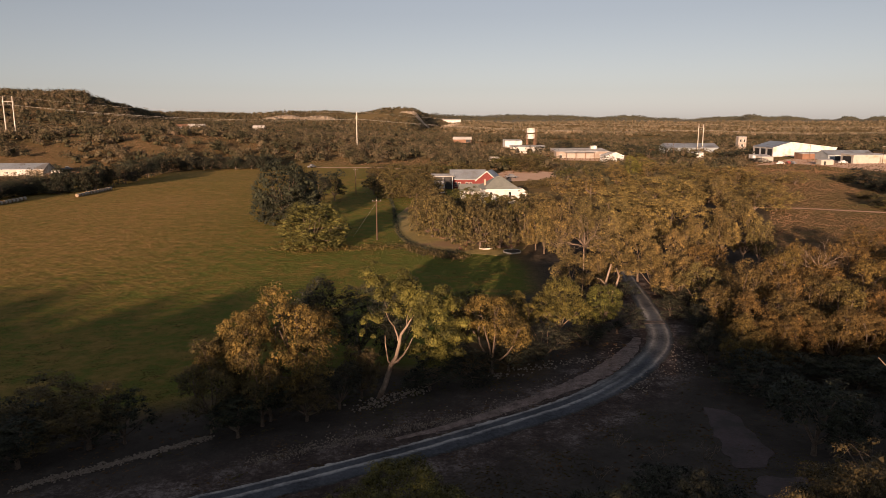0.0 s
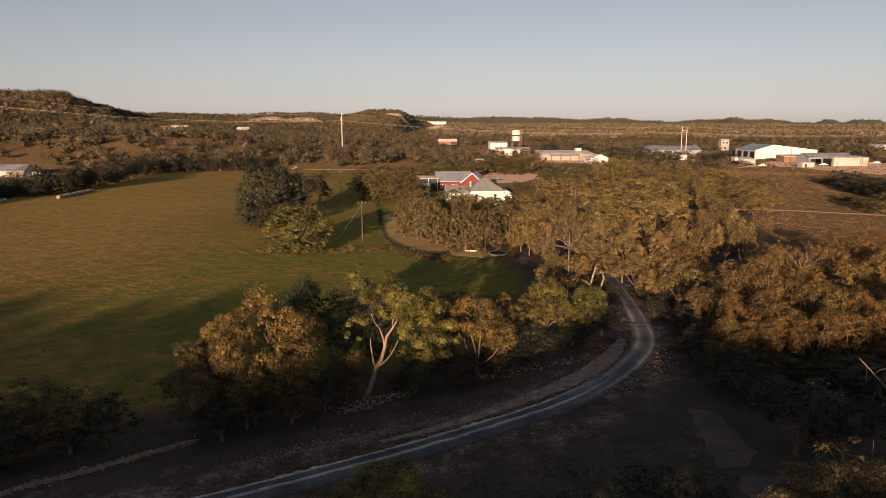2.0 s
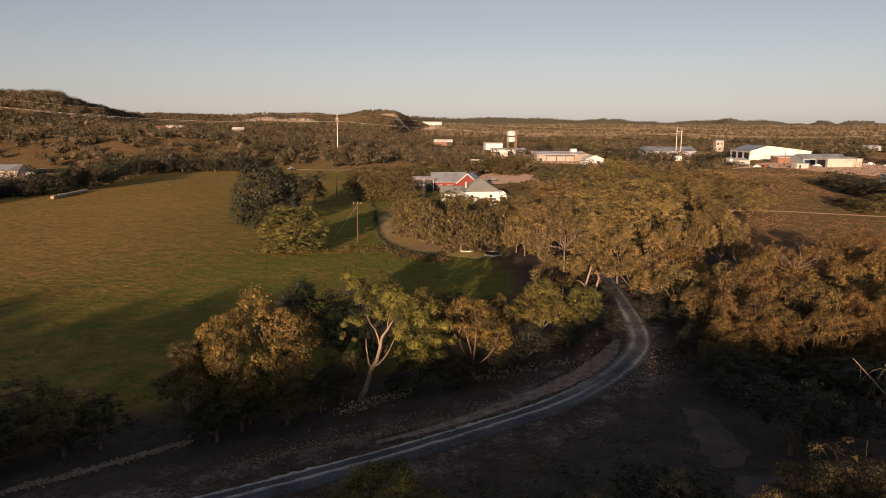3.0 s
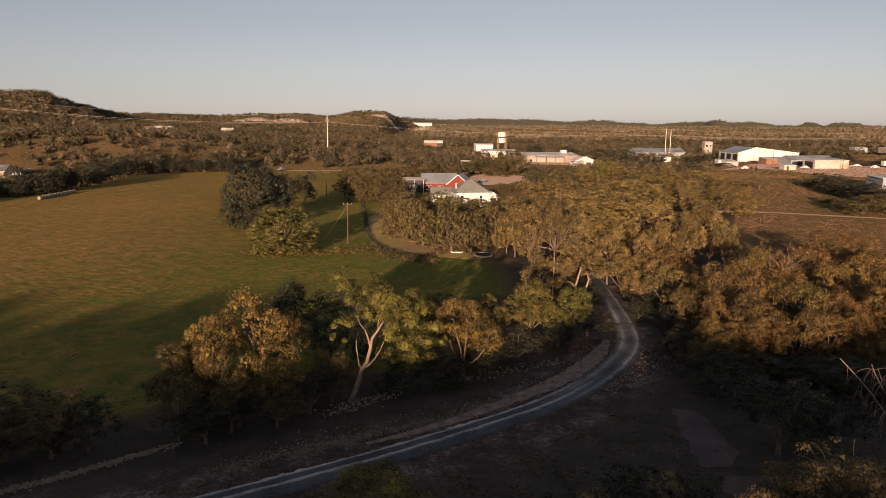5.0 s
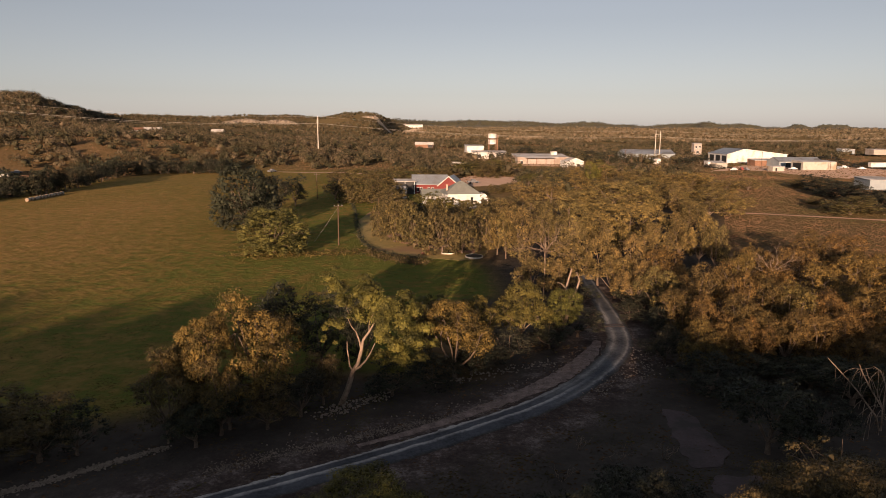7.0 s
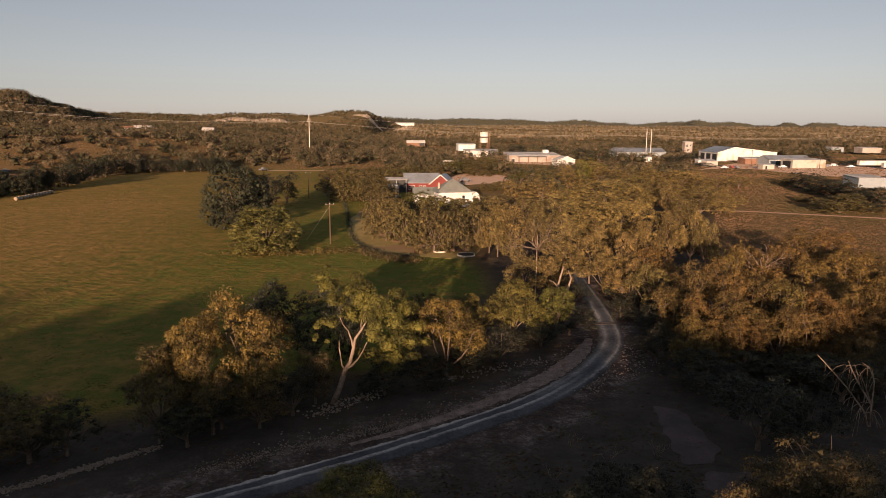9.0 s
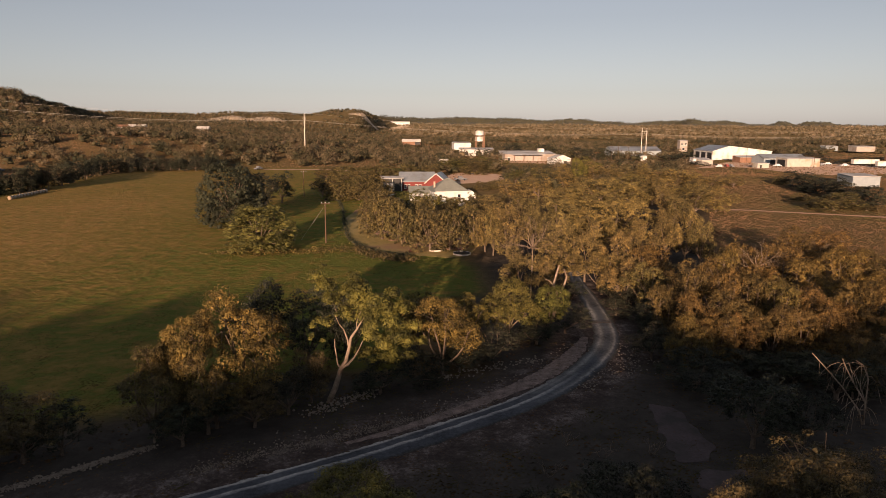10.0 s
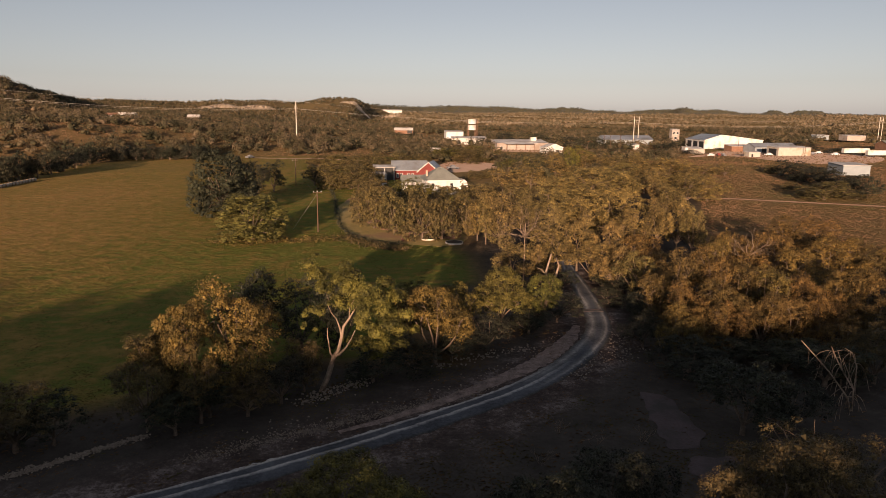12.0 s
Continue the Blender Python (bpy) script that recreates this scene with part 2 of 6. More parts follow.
def ground_material():
    """Pasture, dry rough grass and bare reddish soil, by patches of the plan."""
    mat, bsdf = blank("pasture_and_soil", 0.95, 0.02)
    bsdf.inputs["Sheen Roughness"].default_value = 0.6
    bsdf.inputs["Sheen Tint"].default_value = (0.5, 0.45, 0.2, 1)
    big, mid, fine = noise_tex(mat, 0.018, 4, 0.6), noise_tex(mat, 0.33, 3, 0.6), noise_tex(mat, 0.85, 3, 0.62)
    pasture = ramp(mat, [(0.38, (0.112, 0.124, 0.026)), (0.46, (0.172, 0.132, 0.034)), (0.54, (0.241, 0.158, 0.048)), (0.64, (0.322, 0.188, 0.068))])
    blend = mix(mat, "MIX", 0.62)
    wire(mat, big, "Fac", blend, 6)
    wire(mat, mid, "Fac", blend, 7)
    blend2 = mix(mat, "MIX", 0.3)
    wire(mat, blend, 2, blend2, 6)
    wire(mat, fine, "Fac", blend2, 7)
    wire(mat, lush(mat, blend2, 2), 0, pasture, 0)
    rough = ramp(mat, [(0.3, (0.062, 0.050, 0.020)), (0.5, (0.125, 0.074, 0.037)), (0.7, (0.20, 0.122, 0.07))])
    wire(mat, blend2, 2, rough, 0)
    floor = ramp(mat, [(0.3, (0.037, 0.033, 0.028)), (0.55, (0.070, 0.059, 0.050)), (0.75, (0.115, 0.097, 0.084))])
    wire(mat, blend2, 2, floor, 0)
    zone = mat.node_tree.nodes.new("ShaderNodeAttribute")
    zone.attribute_name = "cover"
    split = mat.node_tree.nodes.new("ShaderNodeSeparateColor")
    wire(mat, zone, "Color", split, 0)
    fuzz = mat.node_tree.nodes.new("ShaderNodeMath")
    fuzz.operation = "MULTIPLY_ADD"
    fuzz.inputs[1].default_value, fuzz.inputs[2].default_value = -0.05, 0.08
    wire(mat, split, 0, fuzz, 0)
    bare = mat.node_tree.nodes.new("ShaderNodeMath")
    bare.operation = "SUBTRACT"
    bare.inputs[0].default_value = 1.0
    wire(mat, split, 1, bare, 1)
    open_fuzz = mat.node_tree.nodes.new("ShaderNodeMath")
    open_fuzz.operation = "MULTIPLY"
    wire(mat, fuzz, 0, open_fuzz, 0)
    wire(mat, bare, 0, open_fuzz, 1)
    wire(mat, open_fuzz, 0, bsdf, "Sheen Weight")
    one, two = mix(mat), mix(mat)
    wire(mat, split, 0, one, 0)
    wire(mat, rough, 0, one, 6)
    wire(mat, pasture, 0, one, 7)
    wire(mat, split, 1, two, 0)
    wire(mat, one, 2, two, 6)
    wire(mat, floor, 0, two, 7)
    # gravelly bank beside the road: pale grit in ragged patches over dark soil
    grit, lay = noise_tex(mat, 2.6, 5, 0.85), noise_tex(mat, 0.35, 4, 0.7)
    heap = mix(mat, "MIX", 0.5)
    wire(mat, grit, "Fac", heap, 6)
    wire(mat, lay, "Fac", heap, 7)
    bank = ramp(mat, [(0.42, (0.050, 0.038, 0.033)), (0.52, (0.092, 0.070, 0.061)), (0.60, (0.22, 0.18, 0.16))])
    wire(mat, heap, 2, bank, 0)
    three = mix(mat)
    wire(mat, split, 2, three, 0)
    wire(mat, two, 2, three, 6)
    wire(mat, bank, 0, three, 7)
    # far ground turns to grey scrub tones, with distance haze in the colour
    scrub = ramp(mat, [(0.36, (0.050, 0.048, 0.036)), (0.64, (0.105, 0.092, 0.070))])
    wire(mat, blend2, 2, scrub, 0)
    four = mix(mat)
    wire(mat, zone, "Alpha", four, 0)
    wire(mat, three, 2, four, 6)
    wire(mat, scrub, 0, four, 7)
    wire(mat, four, 2, bsdf, "Base Color")
    soft = node(mat, "Bump", Strength=0.6, Distance=0.4)
    wire(mat, mid, "Fac", soft, "Height")
    b = node(mat, "Bump", Strength=0.8, Distance=0.4)
    wire(mat, fine, "Fac", b, "Height")
    wire(mat, soft, "Normal", b, "Normal")
    wire(mat, b, "Normal", bsdf, "Normal")
    return mat


def smooth_line(points, steps=10):
    """A Catmull-Rom line through points."""
    p = np.array([points[0], *points, points[-1]], float)
    out = []
    for i in range(1, len(p) - 2):
        for k in range(steps):
            t = k / steps
            out.append(0.5 * (2 * p[i] + (p[i + 1] - p[i - 1]) * t + (2 * p[i - 1] - 5 * p[i] + 4 * p[i + 1] - p[i + 2]) * t * t
                              + (3 * p[i] - p[i - 1] - 3 * p[i + 1] + p[i + 2]) * t ** 3))
    out.append(p[-2])
    return np.array(out)


ROAD = [(-31.8, 33.4), (-22.3, 36.7), (-13.4, 40.8), (-6.5, 44.5), (-0.2, 48.1), (5.3, 51.6), (11.1, 55.6), (16.1, 60.3), (20.8, 66.4), (24.2, 72.8),
        (26.0, 80.5), (27.3, 89.9), (28.2, 97.9), (29.1, 104.6), (30.3, 110.5)]


def bank_edge(x):
    """How far off the pasture begins, behind the row of bank trees."""
    return 52 + 11 * s_curve(-28, -8, x)


def in_field(x, y):
    """1 inside the pasture, fading at its edge."""
    edge = bank_edge(x)
    near = s_curve(edge, edge + 4, y)
    right = s_curve(0, -5, x - (4 + 0.02 * (y - 90)) - 12 * s_curve(70, 100, y) * s_curve(150, 110, y))
    back = s_curve(392, 380, np.hypot(x, y))
    left = s_curve(0, 8, x + 158 - 0.2 * np.abs(y - 230))
    return near * right * back * left


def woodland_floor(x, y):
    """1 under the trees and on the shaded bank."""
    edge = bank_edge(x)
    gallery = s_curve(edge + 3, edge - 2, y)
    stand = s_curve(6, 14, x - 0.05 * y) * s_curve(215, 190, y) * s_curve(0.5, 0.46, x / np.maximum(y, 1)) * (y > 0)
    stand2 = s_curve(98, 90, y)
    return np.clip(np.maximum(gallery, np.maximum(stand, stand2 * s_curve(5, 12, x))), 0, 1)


def road_bank(x, y):
    """1 on the gravelly bank along the farm road."""
    line = smooth_line(ROAD, 6)
    d = np.full(len(x), 99.0)
    near = np.hypot(x, y) < 110
    d[near] = np.sqrt(((np.stack([x[near], y[near]], 1)[:, None, :] - line[None]) ** 2).sum(2)).min(1)
    return s_curve(8.0, 2.5, d + 1.2 * np.sin(x * 0.8) * np.sin(y * 0.6 + 1))


def build_ground():
    radii = [0.0]
    while radii[-1] < 4850:
        radii.append(radii[-1] + max(2.0, radii[-1] * 0.028))
    az = np.concatenate([np.arange(-48, 18, 0.6), np.arange(18, 36, 0.3), np.arange(36, 48, 0.6), np.concatenate([np.arange(48, 130, 4.0), np.arange(130, 260, 1.5), np.arange(260, 312, 4.0)])])
    n = len(az)
    rr = np.array(radii[1:])
    a = np.radians(az)
    x, y = np.outer(rr, np.sin(a)).ravel(), np.outer(rr, np.cos(a)).ravel()
    z = rise(x, y)
    verts = np.vstack([[0, 0, float(rise(0, 0))], np.stack([x, y, z], 1)])
    faces = [(0, 1 + (i + 1) % n, 1 + i) for i in range(n)]
    for k in range(len(rr) - 1):
        b0, b1 = 1 + k * n, 1 + (k + 1) * n
        faces += [(b0 + i, b0 + (i + 1) % n, b1 + (i + 1) % n, b1 + i) for i in range(n)]
    ob = sheet("ground", verts, faces, ground_material(), True)
    cover = ob.data.color_attributes.new("cover", "FLOAT_COLOR", "POINT")
    vx, vy = verts[:, 0], verts[:, 1]
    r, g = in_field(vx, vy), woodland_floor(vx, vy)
    # the fourth channel grows with distance, for the hazed far ground
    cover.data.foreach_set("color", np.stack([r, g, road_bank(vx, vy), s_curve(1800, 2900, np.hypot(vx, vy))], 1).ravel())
    tagged(ob, "rolling pasture of olive and straw-coloured grass with dry brown scrubland beyond", "ground", kind="structure")


build_ground()


def ribbon(name, points, width, mat, lift=0.03, cols=9, ragged=0.0, camber=0.0, seed=1):
    """A strip of ground along a line, with u across and v along it in metres."""
    rng = np.random.default_rng(seed)
    line = smooth_line(points, 12)
    tang = np.gradient(line, axis=0)
    tang /= np.linalg.norm(tang, axis=1)[:, None] + 1e-9
    side = np.stack([tang[:, 1], -tang[:, 0]], 1)
    along = np.concatenate([[0], np.cumsum(np.linalg.norm(np.diff(line, axis=0), axis=1))])
    verts, uvs = [], []
    for i in range(len(line)):
        w = width if np.isscalar(width) else np.interp(i / (len(line) - 1), np.linspace(0, 1, len(width)), width)
        e0, e1 = rng.normal(0, ragged, 2)
        for c in range(cols):
            u = c / (cols - 1)
            off = (u - 0.5) * w + (e0 if c == 0 else e1 if c == cols - 1 else 0)
            q = line[i] + side[i] * off
            crown = camber * (1 - (2 * u - 1) ** 2) - (0.02 + lift if c in (0, cols - 1) else 0)
            verts.append((q[0], q[1], float(rise(q[0], q[1])) + lift + crown))
            uvs.append((u, along[i]))
    faces = [(i * cols + c, i * cols + c + 1, (i + 1) * cols + c + 1, (i + 1) * cols + c) for i in range(len(line) - 1) for c in range(cols - 1)]
    ob = sheet(name, verts, faces, mat, True)
    layer = ob.data.uv_layers.new(name="across")
    idx = np.empty(len(ob.data.loops), int)
    ob.data.loops.foreach_get("vertex_index", idx)
    layer.data.foreach_set("uv", np.array(uvs)[idx].ravel())
    return ob


# metres along the road to its bend
BEND = float(np.linalg.norm(np.diff(smooth_line(ROAD[:9], 12), axis=0), axis=1).sum())


def road_material():
    """Dark crushed stone with a pale loose shoulder and centre line, and two worn tracks past the bend."""
    mat, bsdf = blank("two_track_gravel", 0.9, 0.25)
    uv = mat.node_tree.nodes.new("ShaderNodeUVMap")
    uv.uv_map = "across"
    sep = mat.node_tree.nodes.new("ShaderNodeSeparateXYZ")
    wire(mat, uv, "UV", sep, 0)
    wob = noise_tex(mat, 0.5, 4, 0.7)
    shift = node(mat, "MapRange", From_Min=0.3, From_Max=0.7, To_Min=-0.035, To_Max=0.035)
    wire(mat, wob, "Fac", shift, 0)
    add = node(mat, "Math")
    wire(mat, sep, "X", add, 0)
    wire(mat, shift, 0, add, 1)
    D, M, P = (0.075, 0.080, 0.092), (0.13, 0.13, 0.13), (0.40, 0.38, 0.36)
    straight = ramp(mat, [(0.0, (0.05, 0.042, 0.03)), (0.03, P), (0.13, P), (0.20, D), (0.42, D), (0.47, P), (0.53, (0.28, 0.28, 0.28)), (0.60, D), (0.88, D), (1.0, (0.05, 0.045, 0.035))])
    beyond = ramp(mat, [(0.0, (0.05, 0.042, 0.03)), (0.14, M), (0.26, (0.27, 0.26, 0.25)), (0.36, M), (0.46, D), (0.60, D), (0.70, M), (0.78, (0.27, 0.26, 0.25)), (0.86, D), (1.0, (0.05, 0.045, 0.035))])
    wire(mat, add, 0, straight, 0)
    wire(mat, add, 0, beyond, 0)
    past = node(mat, "MapRange", From_Min=BEND - 14, From_Max=BEND - 4)
    wire(mat, sep, "Y", past, 0)
    across = mix(mat)
    wire(mat, past, 0, across, 0)
    wire(mat, straight, 0, across, 6)
    wire(mat, beyond, 0, across, 7)
    grit = noise_tex(mat, 3.0, 5, 0.8)
    patch = noise_tex(mat, 0.22, 3, 0.6)
    g = ramp(mat, [(0.36, (0.3, 0.3, 0.32)), (0.64, (1.6, 1.56, 1.5))])
    both = mix(mat, "MIX", 0.5)
    wire(mat, grit, "Fac", both, 6)
    wire(mat, patch, "Fac", both, 7)
    wire(mat, both, 2, g, 0)
    out = mix(mat, "MULTIPLY", 1.0)
    wire(mat, across, 2, out, 6)
    wire(mat, g, 0, out, 7)
    wire(mat, out, 2, bsdf, "Base Color")
    b = node(mat, "Bump", Strength=0.5, Distance=0.08)
    wire(mat, grit, "Fac", b, "Height")
    wire(mat, b, "Normal", bsdf, "Normal")
    return mat


road = ribbon("road", ROAD, [2.8, 2.8, 2.8, 2.9, 3.0, 3.1, 3.0, 2.5, 2.1], road_material(), 0.03, 15, 0.1, 0.08, 3)
tagged(road, "curving dark gravel farm road with pale worn wheel tracks", "road", kind="structure")


# ---- trees ----
def pieces_mesh(name, verts, quads, mat, tris=()):
    """A mesh from arrays of corners, four-sided faces and three-sided ones."""
    me = bpy.data.meshes.new(name)
    verts, quads, tris = np.asarray(verts, np.float32), np.asarray(quads, np.int32).reshape(-1, 4), np.asarray(tris, np.int32).reshape(-1, 3)
    me.vertices.add(len(verts))
    me.vertices.foreach_set("co", verts.ravel())
    me.loops.add(quads.size + tris.size)
    me.loops.foreach_set("vertex_index", np.concatenate([quads.ravel(), tris.ravel()]))
    me.polygons.add(len(quads) + len(tris))
    me.polygons.foreach_set("loop_start", np.concatenate([np.arange(0, quads.size, 4), quads.size + np.arange(0, tris.size, 3)]).astype(np.int32))
    me.materials.append(mat)
    me.update(calc_edges=True)
    me.validate()
    return me


def leaf_tris(rng, centres, outward, size, loose=0.38):
    """Small three-cornered leaf sprays at the centres, facing roughly outward."""
    n = len(centres)
    nrm = outward + rng.normal(0, loose, (n, 3)) + np.array([0, 0, 0.2])
    nrm /= np.linalg.norm(nrm, axis=1)[:, None]
    t = np.cross(nrm, rng.normal(0, 1, (n, 3)))
    t /= np.linalg.norm(t, axis=1)[:, None] + 1e-9
    b = np.cross(nrm, t)
    s = size * rng.uniform(0.6, 1.35, n)[:, None]
    w = rng.uniform(0.6, 1.0, n)[:, None]
    v = np.stack([centres - t * s - nrm * s * 0.3, centres + t * s * 0.5 + b * s * w, centres + t * s * 0.5 - b * s * w], 1)
    return v.reshape(-1, 3), np.arange(3 * n).reshape(-1, 3)


def leaf_quads(rng, centres, outward, size, loose=0.55):
    """Small bent leaf sprays at the centres, facing roughly outward."""
    n = len(centres)
    nrm = outward + rng.normal(0, loose, (n, 3)) + np.array([0, 0, 0.25])
    nrm /= np.linalg.norm(nrm, axis=1)[:, None]
    t = np.cross(nrm, rng.normal(0, 1, (n, 3)))
    t /= np.linalg.norm(t, axis=1)[:, None] + 1e-9
    b = np.cross(nrm, t)
    s = size * rng.uniform(0.55, 1.25, n)[:, None]
    w = rng.uniform(0.65, 1.0, n)[:, None]
    v = np.stack([centres - t * s, centres + b * s * w - nrm * s * 0.3, centres + t * s * rng.uniform(0.7, 1.2, n)[:, None], centres - b * s * w - nrm * s * 0.3], 1)
    return v.reshape(-1, 3), np.arange(4 * n).reshape(-1, 4)


def blob_points(rng, blobs, per_area, heart=None):
    """Points round the uneven shells of many leaf clumps, and the way each spray faces; blobs: x, y, z, radius."""
    b = np.array(blobs)
    middle = b[:, :3].mean(0) if heart is None else np.array(heart)
    pts, outs = [], []
    for x, y, z, r in blobs:
        n = max(6, int(per_area * r * r))
        d = rng.normal(0, 1, (n, 3))
        d /= np.linalg.norm(d, axis=1)[:, None]
        d[:, 2] = np.where(d[:, 2] < -0.35, -d[:, 2], d[:, 2])
        rad = r * rng.triangular(0.55, 0.98, 1.15, n)[:, None]
        stretch = np.array([rng.uniform(0.75, 1.35), rng.uniform(0.75, 1.35), rng.uniform(0.55, 0.9)])
        c = np.array([x, y, z])
        away = c - middle
        away /= np.linalg.norm(away) + 1e-9
        pts.append(c + d * rad * stretch)
        outs.append(1.0 * d + 0.3 * away)
    return np.vstack(pts), np.vstack(outs)


def ball(n):
    """A round cage of four-sided faces: corners on the unit ball, and faces; n faces along an edge."""
    seen, verts, quads = {}, [], []

    def corner(p):
        key = tuple(round(c, 5) for c in p)
        if key not in seen:
            seen[key] = len(verts)
            v = np.array(p, float)
            verts.append(v / np.linalg.norm(v))
        return seen[key]
    for axis in range(3):
        for sign in (-1, 1):
            for i in range(n):
                for j in range(n):
                    face = []
                    for a, b in ((0, 0), (1, 0), (1, 1), (0, 1)):
                        p = [0.0, 0.0, 0.0]
                        p[axis] = sign
                        p[(axis + 1) % 3] = math.tan((2 * (i + a) / n - 1) * math.pi / 4) * sign
                        p[(axis + 2) % 3] = math.tan((2 * (j + b) / n - 1) * math.pi / 4)
                        face.append(corner(p))
                    quads.append(face)
    return np.array(verts), np.array(quads)


def cores(rng, centres, radii, n, squash=(1, 1, 0.82), rough=0.16):
    """The dense leafy hearts of clumps, lumpy all over."""
    v, q = ball(n)
    centres, radii = np.asarray(centres, float), np.asarray(radii, float)
    k = len(centres)
    lump = 1 + rng.normal(0, rough, (k, len(v), 1))
    out = centres[:, None, :] + v[None] * lump * radii[:, None, None] * np.array(squash)
    faces = q[None] + (np.arange(k) * len(v))[:, None, None]
    return out.reshape(-1, 3), faces.reshape(-1, 4)


def tube(points, radii, sides=7):
    """A tapered round limb along points."""
    p = np.asarray(points, float)
    tang = np.gradient(p, axis=0)
    verts, quads = [], []
    for i, (q, t, r) in enumerate(zip(p, tang, radii)):
        t = t / (np.linalg.norm(t) + 1e-9)
        u = np.cross(t, [0.31, 0.95, 0.1])
        u /= np.linalg.norm(u) + 1e-9
        v = np.cross(t, u)
        a = np.arange(sides) * 2 * math.pi / sides
        verts.append(q + r * (np.cos(a)[:, None] * u + np.sin(a)[:, None] * v))
        if i:
            k = (i - 1) * sides
            quads += [(k + j, k + (j + 1) % sides, k + sides + (j + 1) % sides, k + sides + j) for j in range(sides)]
    return np.vstack(verts), quads


def bend(rng, a, b, steps=5, sag=0.12):
    a, b = np.asarray(a, float), np.asarray(b, float)
    length = np.linalg.norm(b - a)
    t = np.linspace(0, 1, steps)[:, None]
    off = rng.normal(0, sag * length, 3) * (t * (1 - t))
    return a + (b - a) * t + off + rng.normal(0, 0.02 * length, (steps, 3)) * t


def join(parts):
    verts, quads, base = [], [], 0
    for v, q in parts:
        verts.append(v)
        quads += [tuple(base + i for i in f) for f in q]
        base += len(v)
    return np.vstack(verts), quads


def thing(name, x=0, y=0, z=0, turn=0, size=(1, 1, 1)):
    ob = new(name)
    ob.empty_display_size = 0.3
    ob.matrix_basis = pose(x, y, z, 0, 0, turn) @ Matrix.Diagonal((*size, 1))
    return ob


def under(ob, parent):
    ob.parent = parent
    return ob


def lobes_of(rng, height, rad, low, count, ragged, open_crown):
    """The main masses of a crown, one to each big limb: x, y, z, radius, the upper and outer ones larger."""
    base, tall = height * low, height * (1 - low)
    out = [(rng.normal(0, 0.08) * rad, rng.normal(0, 0.08) * rad, base + tall * 0.56, rad * (0.56 - 0.24 * open_crown))]
    start = rng.uniform(0, 2 * math.pi)
    for i in range(count):
        ring = i % 3
        a = start + i * 2.39996 + rng.normal(0, 0.25)
        reach = (0.62, 0.42, 0.64)[ring] * rad * (1 + ragged * rng.normal(0, 0.16))
        z = base + tall * ((0.50, 0.70, 0.32)[ring] + ragged * rng.normal(0, 0.06))
        out.append((reach * math.cos(a), reach * math.sin(a), z, rad * rng.uniform(0.28, 0.42) * (1 - 0.22 * open_crown)))
    return out


